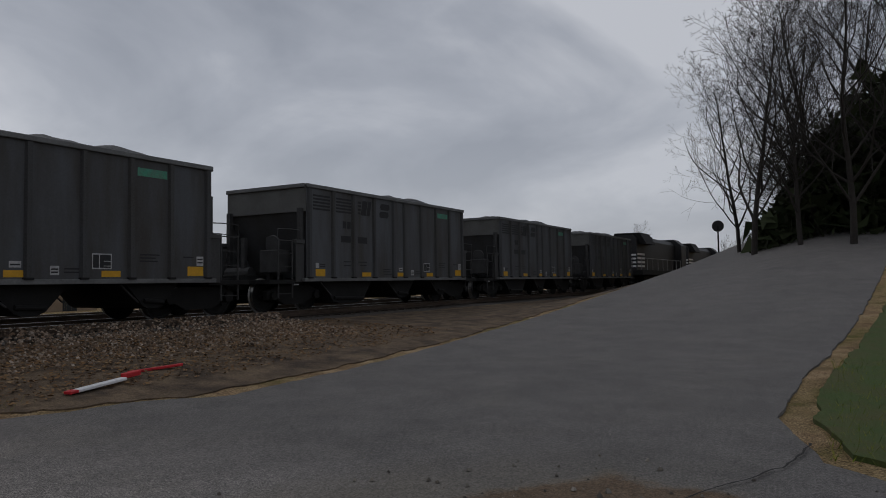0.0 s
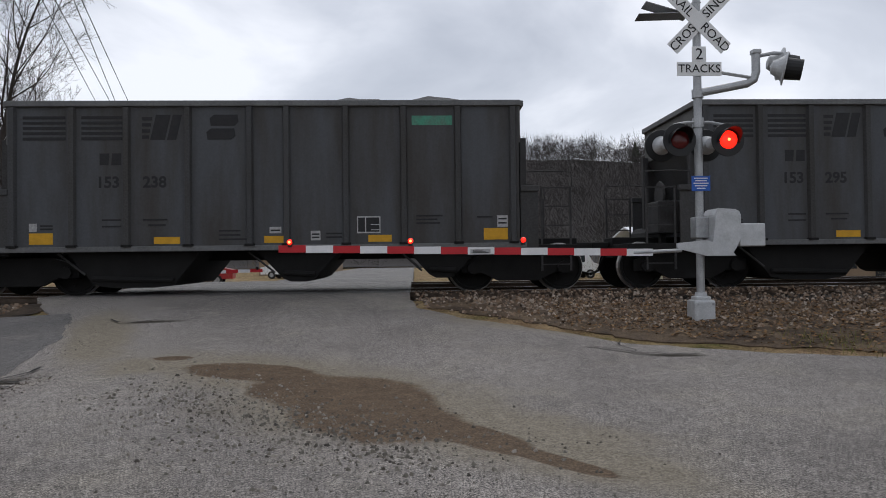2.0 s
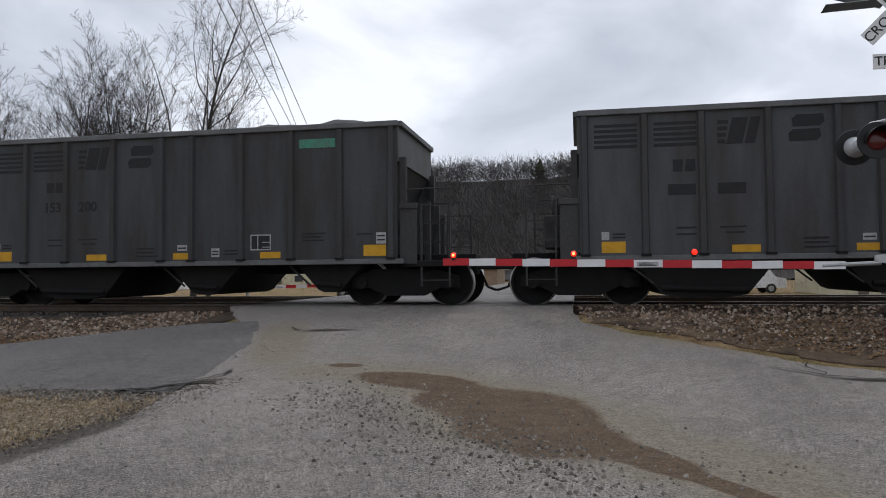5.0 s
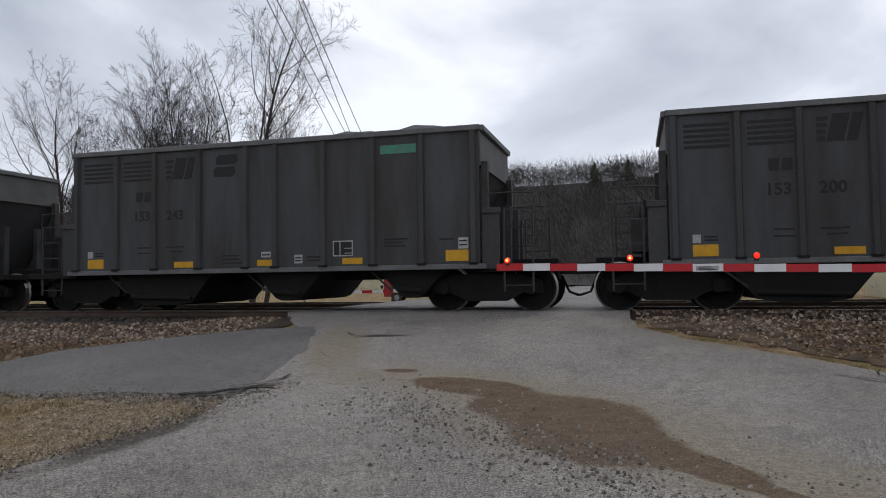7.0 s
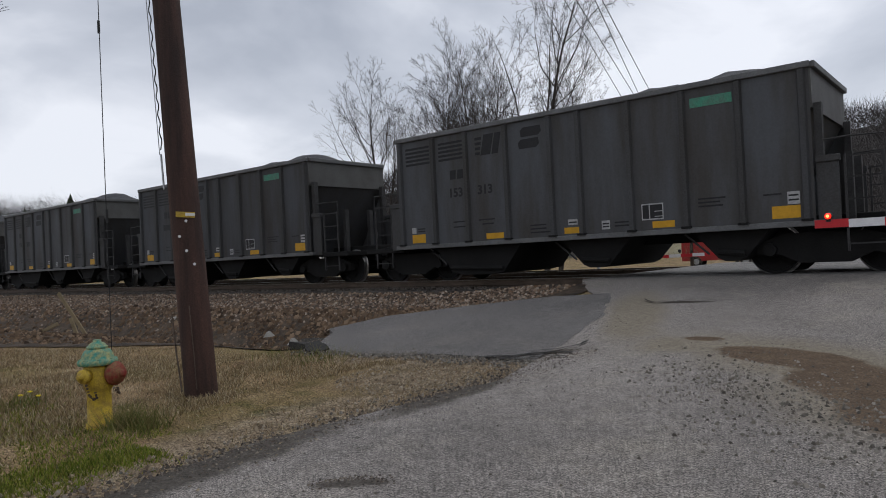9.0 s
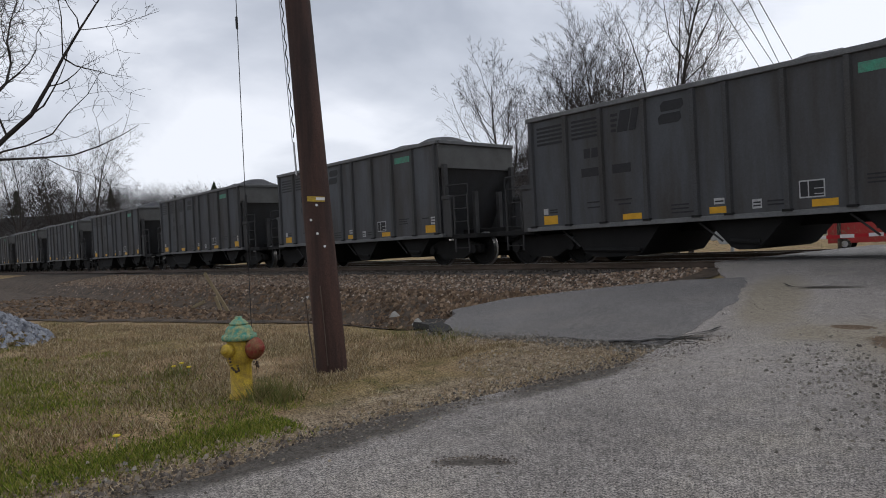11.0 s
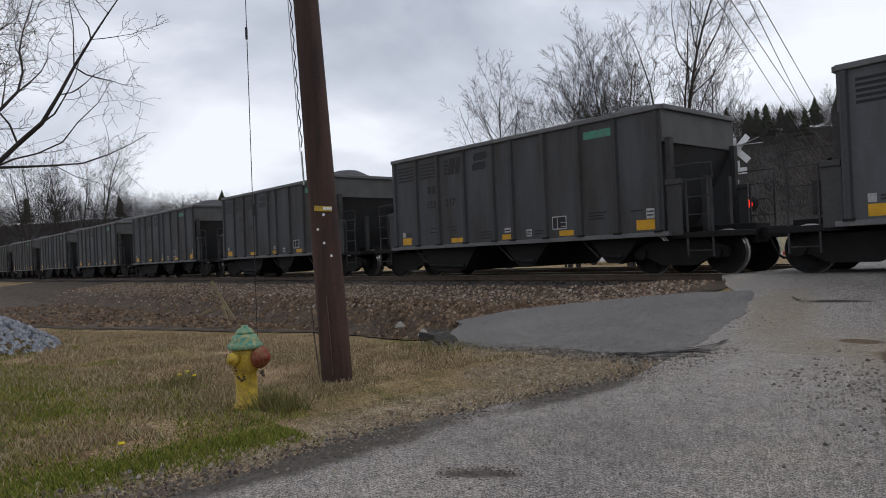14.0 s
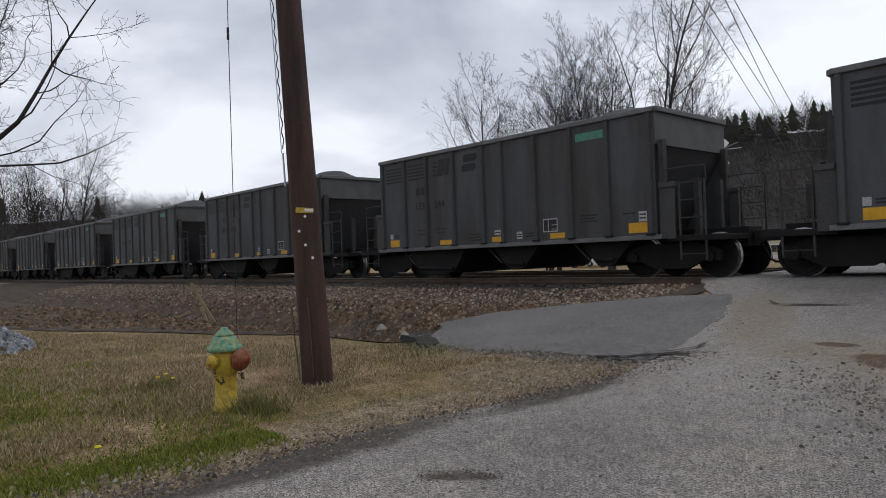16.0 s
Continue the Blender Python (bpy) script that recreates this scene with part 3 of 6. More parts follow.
# ---- loose stone, all real pieces ----
def stones(name, places, material, label, category):
    """places: (x, y, z, size). Low angular stones joined into one mesh."""
    base = np.array([(1, 0, -0.3), (-0.2, 1, -0.3), (-0.9, -0.3, -0.3), (0.1, -0.9, -0.2), (0.35, 0.3, 0.7), (-0.4, -0.2, 0.6)])
    fs = np.array([(0, 1, 4), (1, 5, 4), (1, 2, 5), (2, 3, 5), (3, 4, 5), (3, 0, 4)])
    rng = np.random.default_rng(len(places))
    n = len(places)
    P = np.array(places)
    V = np.repeat(base[None], n, 0) * rng.uniform(0.6, 1.25, (n, 6, 3))
    a = rng.uniform(0, 6.283, n)
    c, s = np.cos(a), np.sin(a)
    x, y = V[:, :, 0].copy(), V[:, :, 1].copy()
    V[:, :, 0], V[:, :, 1] = x * c[:, None] - y * s[:, None], x * s[:, None] + y * c[:, None]
    V = V * P[:, None, 3:4] + P[:, None, :3]
    Fc = (fs[None] + 6 * np.arange(n)[:, None, None]).reshape(-1, 3)
    me = mesh_of(name, V.reshape(-1, 3).tolist(), Fc.tolist())
    ob = part(name, me, material)
    return tagged(ob, label, category, kind="stuff")


def build_stones():
    rng = random.Random(5)
    warm = island_mat("ballast_stone", [(0.035, 0.025, 0.018), (0.20, 0.14, 0.098), (0.075, 0.052, 0.036), (0.30, 0.225, 0.165), (0.15, 0.09, 0.052), (0.42, 0.35, 0.285), (0.05, 0.035, 0.025)])
    pl = []
    for _ in range(44000):
        x = rng.uniform(-46, -6.9) if rng.random() < 0.66 else rng.uniform(0.0, 17)
        y = rng.uniform(8.0 if x < -8 else 9.2, 13.7)
        if x < 0:
            lim = 9.2 + 0.55 * max(0, x + 9.6) if x > -9.6 else 7.6 + rng.random() * 1.5
            lim = max(lim, 11.6 - 0.72 * max(0, -6.7 - x)) if x > -9.6 else 9.7 + 1.6 * rng.random() ** 2 - 1.2 * (rng.random() < 0.12)
            if y < lim or y > 12.85:
                continue
        else:
            if y < 9.9 + 1.6 * rng.random() + (2.2 - x if x < 2.2 else 0):
                continue
        w = smooth(12.0, 13.1, y)
        z = land_z(x, y) * (1 - w) + max(land_z(x, y), 0.30 + (y - (CY - 2.6)) * 0.32) * w
        pl.append((x, y, z + 0.02, rng.uniform(0.025, 0.062) if x < 0 else rng.uniform(0.02, 0.055)))
    stones("ballast_stones", pl, warm, "loose brown and grey ballast stones beside the track", "gravel")
    pl = []
    for _ in range(16000):
        x = -8.9 - 24 * rng.random() ** 1.5
        y = rng.uniform(min(7.75, 7.6 + 0.42 * (x + 11.5)), 10.6)
        if noise.noise((x * 0.8, y * 1.6, 6)) < -0.15 and rng.random() < 0.6:
            continue
        pl.append((x, y, land_z(x, y) + 0.02, rng.choice((0.02, 0.025, 0.03, 0.04, 0.055, 0.09))))
    stones("dirt_clods", pl, island_mat("brown_clods", [(0.035, 0.023, 0.015), (0.15, 0.098, 0.06), (0.06, 0.04, 0.026), (0.25, 0.175, 0.115), (0.09, 0.058, 0.034)]), "crumbled brown dirt clods on the embankment", "dirt")
    # shoulder stones coloured darker: oil, plus the train's shade put into the colour
    pl = []
    for _ in range(9000):
        x, y = rng.uniform(-40, 16), rng.uniform(12.6, 16.4)
        if -7.1 < x < -0.05:
            continue
        pl.append((x, y, min(RAIL - 0.17, 0.32 + (y - (CY - 2.6)) * 0.32), rng.uniform(0.025, 0.06)))
    stones("ballast_stones", pl, island_mat("oily_shaded_ballast", [(0.05, 0.045, 0.04), (0.11, 0.095, 0.08), (0.075, 0.065, 0.055), (0.15, 0.135, 0.12)]), "ballast stones by and between the railway ties, darkened for oil and the train's shade", "gravel")
    grit = island_mat("road_grit", [(0.07, 0.062, 0.055), (0.16, 0.14, 0.115), (0.33, 0.30, 0.26), (0.11, 0.1, 0.085), (0.22, 0.2, 0.17)])
    pl = []
    for _ in range(2300):
        t = rng.random()
        x, y = -2.75 + t * 2.9 + rng.gauss(0, 0.28 if rng.random() < 0.6 else 0.7), 7.5 - t * 2.7 + rng.gauss(0, 0.3 if rng.random() < 0.6 else 0.8)
        if x < -4.4 or y < 2.0:
            continue
        pl.append((x, y, road_z(x, y) + 0.038, rng.choice((0.006, 0.007, 0.009, 0.011, 0.014, 0.018, 0.026))))
    for _ in range(1100):
        x, y = rng.uniform(-4.3, 3), rng.uniform(1.2, 9.5)
        pl.append((x, y, road_z(x, y) + 0.037, rng.uniform(0.005, 0.013)))
    for _ in range(700):
        x, y = rng.gauss(5.2, 1.3), rng.gauss(1.6, 0.9)
        pl.append((x, y, road_z(x, y) + 0.046, rng.uniform(0.006, 0.03)))
    for _ in range(450):
        y = rng.uniform(1.0, 12.5)
        x = -4.6 + rng.gauss(0, 0.18) - max(0, y - 7) * 0.2
        pl.append((x, y, max(land_z(x, y), road_z(x, y)) + 0.02, rng.uniform(0.008, 0.026)))
    for _ in range(1500):
        x = rng.uniform(-8.6, -4.4)
        y = 7.2 + rng.gauss(0, 0.16) + 0.15 * max(0, x + 5.6) - 0.1 * (x < -7)
        pl.append((x, y, max(land_z(x, y), road_z(x, y)) + 0.03, rng.uniform(0.008, 0.028)))
    stones("road_gravel", pl, grit, "small loose stones scattered over the asphalt", "gravel")
    pl = []
    for _ in range(1800):
        a, r = rng.uniform(0, 6.28), rng.random() ** 0.5
        x, y = -5.35 + 1.0 * r * math.cos(a), 6.2 + 1.1 * r * math.sin(a)
        pl.append((x, y, land_z(x, y) + 0.02, rng.uniform(0.006, 0.02)))
    for _ in range(1100):
        y = rng.uniform(0.8, 6.8)
        x = -4.62 + rng.gauss(0, 0.3)
        pl.append((x, y, land_z(x, y) + 0.02, rng.choice((0.005, 0.007, 0.009, 0.013, 0.022))))
    stones("road_gravel", pl, island_mat("tan_grit", [(0.20, 0.155, 0.10), (0.34, 0.275, 0.19), (0.12, 0.09, 0.06), (0.45, 0.39, 0.3)]), "tan grit along the broken edge of the asphalt", "gravel")
    pl = []
    for x0, y0, x1, y1, n, wide in ((-4.3, 0.2, -4.5, 3.4, 2400, 0.15), (-4.5, 3.4, -4.36, 6.2, 1700, 0.12), (-4.36, 6.2, -4.3, 7.8, 1300, 0.17), (-5.2, 7.3, -4.1, 7.95, 900, 0.11), (-8.7, 7.2, -5.2, 7.3, 420, 0.09), (-9.2, 7.9, -8.6, 7.2, 400, 0.12), (-4.5, 7.9, -4.9, 10.5, 260, 0.3)):
        for _ in range(n):
            t = rng.random()
            if noise.noise((t * 7, n, 5)) < -0.05 and rng.random() < 0.8:
                continue
            x, y = x0 + (x1 - x0) * t + rng.gauss(0, wide), y0 + (y1 - y0) * t + rng.gauss(0, wide)
            pl.append((x, y, max(land_z(x, y) + 0.01, road_z(x, y) + 0.03), rng.choice((0.005, 0.007, 0.009, 0.012, 0.015, 0.022))))
    for _ in range(260):
        q = rng.gauss(1.6, 1.2)
        r = 0.85 + rng.gauss(0, 0.2)
        u, v = 0.27 * r * math.cos(q), 0.13 * r * math.sin(q)
        x, y = -3.2 + u * 0.75 - v * 0.66, 2.95 + u * 0.66 + v * 0.75
        pl.append((x, y, road_z(x, y) + 0.036, rng.choice((0.004, 0.006, 0.008, 0.011))))
    stones("asphalt_crumbs", pl, island_mat("asphalt_crumb", [(0.065, 0.055, 0.048), (0.15, 0.125, 0.105), (0.04, 0.034, 0.03), (0.26, 0.22, 0.175), (0.10, 0.078, 0.06)]), "dark crumbs of broken asphalt along the road's edge", "rubble")
    leaves = island_mat("fallen_leaves", [(0.16, 0.085, 0.038), (0.23, 0.135, 0.062), (0.09, 0.052, 0.028), (0.30, 0.2, 0.11)])
    V, F = [], []
    for _ in range(9000):
        x, y = rng.uniform(2.2, 18), rng.uniform(8.3, 12.6)
        if y < 8.6 + max(0, 5.5 - x) * 0.55 + 0.4 * noise.noise((x, y, 4)):
            continue
        z, k = land_z(x, y) + 0.03, len(V)
        a, r = rng.uniform(0, 6.28), rng.uniform(0.02, 0.05)
        for q in range(4):
            V.append((x + r * math.cos(a + q * 1.571) * (1 if q % 2 else 0.55), y + r * math.sin(a + q * 1.571) * (1 if q % 2 else 0.55), z + rng.uniform(0, 0.03)))
        F.append((k, k + 1, k + 2, k + 3))
    tagged(part("leaf_litter", mesh_of("leaf_litter", V, F), leaves), "brown fallen leaves over the verge", "leaves", kind="stuff")
    blue = island_mat("blue_grey_gravel", [(0.13, 0.14, 0.16), (0.26, 0.27, 0.30), (0.19, 0.2, 0.22), (0.38, 0.39, 0.41)])
    pl = []
    for _ in range(1500):
        a, r = rng.uniform(0, 6.28), rng.random() ** 0.6
        x, y = -15.7 + 2.0 * r * math.cos(a), 2.2 + 1.0 * r * math.sin(a)
        pl.append((x, y, land_z(x, y) + 0.62 * (1 - r) ** 0.8, rng.uniform(0.03, 0.065)))
    stones("gravel_pile", pl, blue, "heap of blue-grey crushed stone on the grass", "gravel pile")
    pl = [(-10.6, 8.5, -0.08, 0.14), (-13.3, 10.4, 0.12, 0.2), (-9.9, 9.6, 0.12, 0.12), (-12.0, 9.0, -0.05, 0.14), (-17, 9.8, 0.05, 0.22), (-21, 10.5, 0.15, 0.25), (-15.2, 9.3, 0, 0.16), (-18.5, 10.8, 0.2, 0.2), ]
    for p in pl:
        ob = stones("rock", [p], M["concrete"], "pale broken rock on the embankment", "rock")
        ob["kind"] = ""
        del ob["kind"]


def build_grass():
    rng = np.random.default_rng(3)
    cols = island_mat("dry_grass_blades", [(0.34, 0.25, 0.14), (0.50, 0.39, 0.24), (0.16, 0.13, 0.05), (0.27, 0.185, 0.105), (0.08, 0.055, 0.03), (0.62, 0.53, 0.36), (0.12, 0.08, 0.045)])
    green = island_mat("green_grass_blades", [(0.11, 0.16, 0.016), (0.20, 0.24, 0.025), (0.30, 0.27, 0.07), (0.05, 0.075, 0.012), (0.15, 0.2, 0.02)])

    def blades(name, pts, hmin, hmax, material, label, wide=0.006):
        V, Fc = [], []
        for i, (x, y, z) in enumerate(pts):
            a, h = rng.uniform(0, 6.283), rng.uniform(hmin, hmax)
            lx, ly = h * rng.uniform(-0.8, 0.8), h * rng.uniform(-0.8, 0.8)
            c, s = math.cos(a) * wide, math.sin(a) * wide
            V += [(x - c, y - s, z), (x + c, y + s, z), (x + lx, y + ly, z + h)]
            Fc.append((3 * i, 3 * i + 1, 3 * i + 2))
        tagged(part(name, mesh_of(name, V, Fc), material), label, "grass", kind="stuff")

    def scatter(n, fn):
        out = []
        while len(out) < n:
            p = fn()
            if p:
                out.append((p[0], p[1], land_z(p[0], p[1]) - 0.005))
        return out

    def lawn():
        r = rng.random() ** 1.6
        x, y = -4.6 - r * 22, rng.uniform(-0.5, 7.6)
        if y > 6.9 and x > -8.6:
            return None
        if x < -9 and y > min(7.0, 7.0 + 0.42 * (x + 11.5)) - 0.8 * rng.random():
            return None
        if x > -6.4 + 0.5 * noise.noise((x, y, 2)) + (0.5 if y < 2 else 0) and rng.random() < 0.93:
            return None
        if noise.noise((x * 0.9, y * 0.9, 11)) < -0.12 and rng.random() < 0.75:
            return None
        return x, y

    def lush():
        x, y = -4.75 - rng.random() ** 1.2 * 11, rng.uniform(-0.5, 3.2)
        if x > -5.6 and y > 2.0 + 0.4 * noise.noise((x * 2, y * 2, 1)):
            return None
        if noise.noise((x * 0.9, y * 0.9, 4)) < 0.10 and rng.random() < 0.93:
            return None
        return x, y
    blades("dry_grass", scatter(115000, lawn), 0.02, 0.072, cols, "short dry straw-coloured winter grass", 0.005)

    def patch():
        if rng.random() < 0.5:
            return -5.3 + rng.normal(0, 0.2), rng.uniform(0.5, 2.8)
        return -8.9 + rng.normal(0, 1.4), 1.3 + rng.normal(0, 0.55)
    blades("green_grass", scatter(20000, lush) + scatter(22000, patch), 0.015, 0.055, green, "patches of short green grass in the lawn")
    clump = []
    for cx, cy, n, sp in ((-6.3, 3.12, 420, 0.10), (-6.0, 3.15, 160, 0.10), (-7.6, 6.6, 150, 0.3), (-8.3, 3.0, 130, 0.15), (-8.5, 6.7, 90, 0.25), (5.6, 9.0, 160, 0.3), (6.6, 8.8, 90, 0.25)):
        clump += [(cx + rng.normal(0, sp), cy + rng.normal(0, sp)) for _ in range(n)]
    blades("grass_clumps", [(x, y, land_z(x, y)) for x, y in clump], 0.06, 0.24, island_mat("dull_weeds", [(0.10, 0.13, 0.03), (0.17, 0.17, 0.05), (0.25, 0.2, 0.09), (0.06, 0.08, 0.02)]), "taller dull green weeds in tufts", 0.005)
    blades("grass_clumps", scatter(6000, lambda: (rng.uniform(9.0, 16), rng.uniform(-6, 0.2))), 0.05, 0.14, green, "green grass beside the road")


# ---- the train ----
PITCH, BODY = 13.05, 9.6
RIBS = (0.13, 1.21, 2.21, 3.34, 4.48, 5.17, 6.28, 7.37, 8.40, 9.45)


def make_hopper():
    """A coal hopper car; x along the track from the rear end of the body, z from the rail's top."""
    car = new("hopper_car")
    W, TOP, SILL = 1.55, 3.66, 0.84
    for s in (-1, 1):
        part("side_sheet", boxm(0.03, BODY - 0.03, s * W - 0.012, s * W + 0.012, SILL + 0.1, TOP - 0.06), M["car_paint"], car)
        part("top_chord", boxm(0, BODY, s * W - 0.075, s * W + 0.075, TOP - 0.11, TOP, 0.015), M["car_sill"], car, "dusty grey top chord")
        part("side_sill", boxm(-0.1, BODY + 0.1, s * W - 0.07, s * W + 0.07, SILL, SILL + 0.10, 0.01), M["car_sill"], car, "pale grey side sill")
        for x in RIBS:
            bm = bmesh.new()
            prism(bm, [(x - 0.075, s * W), (x - 0.045, s * (W + 0.085)), (x + 0.045, s * (W + 0.085)), (x + 0.075, s * W)], 2, SILL + 0.12, TOP - 0.12)
            part("rib", bm, M["car_rib"], car)
            part("rib_foot", boxm(x - 0.09, x + 0.09, s * (W + 0.05) - 0.05, s * (W + 0.05) + 0.05, SILL + 0.085, SILL + 0.13), M["black_steel"], car)
    for x0, s in ((0.0, 1), (BODY, -1)):
        part("end_sheet", boxm(min(x0, x0 + s * 0.05), max(x0, x0 + s * 0.05), -W, W, 2.86, TOP - 0.02), M["car_end"], car, "light grey end sheet with dust")
        part("end_chord", boxm(x0 - 0.07, x0 + 0.07, -W, W, TOP - 0.11, TOP + 0.002, 0.015), M["car_sill"], car)
        bm = bmesh.new()
        a, b = x0 + s * 0.04, x0 + s * 1.15
        prism(bm, [(a, 2.9), (a + s * 0.04, 2.9), (b + s * 0.04, 0.95), (b, 0.95)], 1, -W + 0.02, W - 0.02)
        part("slope_sheet", bm, M["car_rib"], car, "dark sloping end sheet")
        # end post pair, platform and ladder
        e = x0 - s * 1.35
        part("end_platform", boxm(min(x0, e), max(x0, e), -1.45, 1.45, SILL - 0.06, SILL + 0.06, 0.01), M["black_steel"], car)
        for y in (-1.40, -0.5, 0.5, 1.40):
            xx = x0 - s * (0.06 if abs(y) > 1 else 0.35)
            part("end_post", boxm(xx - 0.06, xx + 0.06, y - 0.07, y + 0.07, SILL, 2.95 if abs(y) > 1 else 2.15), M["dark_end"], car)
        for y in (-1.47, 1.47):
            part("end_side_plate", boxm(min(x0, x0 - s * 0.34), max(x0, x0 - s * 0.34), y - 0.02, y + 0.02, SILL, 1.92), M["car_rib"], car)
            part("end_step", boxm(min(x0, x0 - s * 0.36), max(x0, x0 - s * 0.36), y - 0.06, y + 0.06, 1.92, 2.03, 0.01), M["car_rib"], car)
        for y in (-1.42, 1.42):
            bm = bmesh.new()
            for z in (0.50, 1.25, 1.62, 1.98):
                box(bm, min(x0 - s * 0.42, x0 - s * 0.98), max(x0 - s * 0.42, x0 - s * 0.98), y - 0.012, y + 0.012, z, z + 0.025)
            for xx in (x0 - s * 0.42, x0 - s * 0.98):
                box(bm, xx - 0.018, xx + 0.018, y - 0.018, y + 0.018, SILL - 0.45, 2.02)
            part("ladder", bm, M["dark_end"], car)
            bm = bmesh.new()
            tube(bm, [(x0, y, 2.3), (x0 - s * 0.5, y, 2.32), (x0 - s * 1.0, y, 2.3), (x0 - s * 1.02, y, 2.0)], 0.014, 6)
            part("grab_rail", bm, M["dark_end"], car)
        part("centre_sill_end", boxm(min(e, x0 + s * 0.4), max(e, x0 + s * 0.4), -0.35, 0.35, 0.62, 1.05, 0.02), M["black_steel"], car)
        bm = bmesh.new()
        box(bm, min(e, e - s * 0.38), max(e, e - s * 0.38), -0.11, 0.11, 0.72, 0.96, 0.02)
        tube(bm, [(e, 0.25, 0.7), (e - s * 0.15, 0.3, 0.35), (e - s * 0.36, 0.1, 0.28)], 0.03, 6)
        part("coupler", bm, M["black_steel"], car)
        if s > 0:
            bm = bmesh.new()
            lathe(bm, [(0.26, 0), (0.28, 0.03), (0.26, 0.05)], (x0 - 0.5, -0.75, 1.9), "x", 18)
            box(bm, x0 - 0.65, x0 - 0.2, -1.15, -0.4, 1.1, 1.75, 0.03)
            part("brake_gear", bm, M["dark_end"], car)
            bm = bmesh.new()
            tube(bm, [(x0 - 0.3, 0.25, 1.12), (x0 - 0.3, 1.2, 1.12)], 0.17, 12)
            part("air_tank", bm, M["dark_end"], car)
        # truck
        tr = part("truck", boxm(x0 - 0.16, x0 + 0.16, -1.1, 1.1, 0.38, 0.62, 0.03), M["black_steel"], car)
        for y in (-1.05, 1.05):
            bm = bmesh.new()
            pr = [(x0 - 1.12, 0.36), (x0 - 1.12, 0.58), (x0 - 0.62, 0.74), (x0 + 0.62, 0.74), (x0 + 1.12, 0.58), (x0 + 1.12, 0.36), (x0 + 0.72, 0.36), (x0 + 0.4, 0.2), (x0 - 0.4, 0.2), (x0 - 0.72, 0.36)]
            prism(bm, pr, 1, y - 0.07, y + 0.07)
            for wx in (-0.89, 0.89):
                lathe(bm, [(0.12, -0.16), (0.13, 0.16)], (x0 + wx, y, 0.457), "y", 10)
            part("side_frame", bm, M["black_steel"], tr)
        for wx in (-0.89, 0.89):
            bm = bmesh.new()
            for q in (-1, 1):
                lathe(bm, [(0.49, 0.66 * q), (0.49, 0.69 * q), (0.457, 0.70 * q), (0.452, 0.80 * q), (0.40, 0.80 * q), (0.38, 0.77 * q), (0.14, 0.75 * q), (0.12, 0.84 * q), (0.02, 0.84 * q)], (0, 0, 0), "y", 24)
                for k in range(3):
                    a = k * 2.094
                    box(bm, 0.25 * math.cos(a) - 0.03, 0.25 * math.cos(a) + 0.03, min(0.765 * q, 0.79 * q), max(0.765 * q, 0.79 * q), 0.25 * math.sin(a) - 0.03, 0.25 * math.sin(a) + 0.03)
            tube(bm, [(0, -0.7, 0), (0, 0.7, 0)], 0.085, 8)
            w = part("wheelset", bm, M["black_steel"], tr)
            w.data.materials.append(M["wheel_rim"])
            for f in w.data.polygons:
                if math.hypot(f.center.x, f.center.z) > 0.45 and abs(f.center.y) > 0.6:
                    f.material_index = 1
            w.location = (x0 + wx, 0, 0.457)
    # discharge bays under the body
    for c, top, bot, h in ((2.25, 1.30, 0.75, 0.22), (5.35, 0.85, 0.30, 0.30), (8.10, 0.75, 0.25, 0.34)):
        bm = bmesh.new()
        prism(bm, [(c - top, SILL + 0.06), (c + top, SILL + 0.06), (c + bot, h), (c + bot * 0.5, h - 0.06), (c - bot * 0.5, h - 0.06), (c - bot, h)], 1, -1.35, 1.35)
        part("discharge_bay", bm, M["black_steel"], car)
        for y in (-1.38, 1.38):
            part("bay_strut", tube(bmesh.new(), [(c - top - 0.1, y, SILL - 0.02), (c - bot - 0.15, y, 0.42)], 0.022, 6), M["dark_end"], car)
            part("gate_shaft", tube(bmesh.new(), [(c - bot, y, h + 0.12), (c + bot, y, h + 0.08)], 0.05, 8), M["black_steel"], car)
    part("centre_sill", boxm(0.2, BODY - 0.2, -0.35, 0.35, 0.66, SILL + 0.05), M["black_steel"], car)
    # coal heaped in two or three mounds
    n, k = 46, 12
    vs, fs = [], []
    for i in range(n + 1):
        for j in range(k + 1):
            x, y = 0.08 + (BODY - 0.16) * i / n, -W + 0.08 + (2 * W - 0.16) * j / k
            hump = max(0.82 * math.exp(-((x - 4.6) / 1.5) ** 2), 0.95 * math.exp(-((x - 6.4) / 1.25) ** 2), math.exp(-((x - 8.0) / 1.2) ** 2), 0.7 * math.exp(-((x - 2.2) / 1.4) ** 2))
            z = TOP - 0.16 + 0.58 * hump * math.exp(-(y / 1.1) ** 2) + 0.05 * noise.noise((x * 3, y * 3, 1))
            vs.append((x, y, z))
    for i in range(n):
        for j in range(k):
            a = i * (k + 1) + j
            fs.append((a, a + 1, a + k + 2, a + k + 1))
    part("coal_load", mesh_of("coal_load", vs, fs, True), M["coal"], car, "heaped black coal")
    y = -W - 0.012
    for x0, x1 in ((0.31, 1.09), (1.38, 2.13)):
        for i in range(5):
            part("painted_bar", boxm(x0, x1, y - 0.006, y, 2.93 + i * 0.098, 2.985 + i * 0.098), M["decal_black"], car)
    # the operator's big mark as plain slanted blocks
    for i in range(4):
        part("mark_bar", boxm(2.49, 2.62 + 0.02 * i, y - 0.006, y, 2.95 + i * 0.115, 3.015 + i * 0.115), M["decal_black"], car)
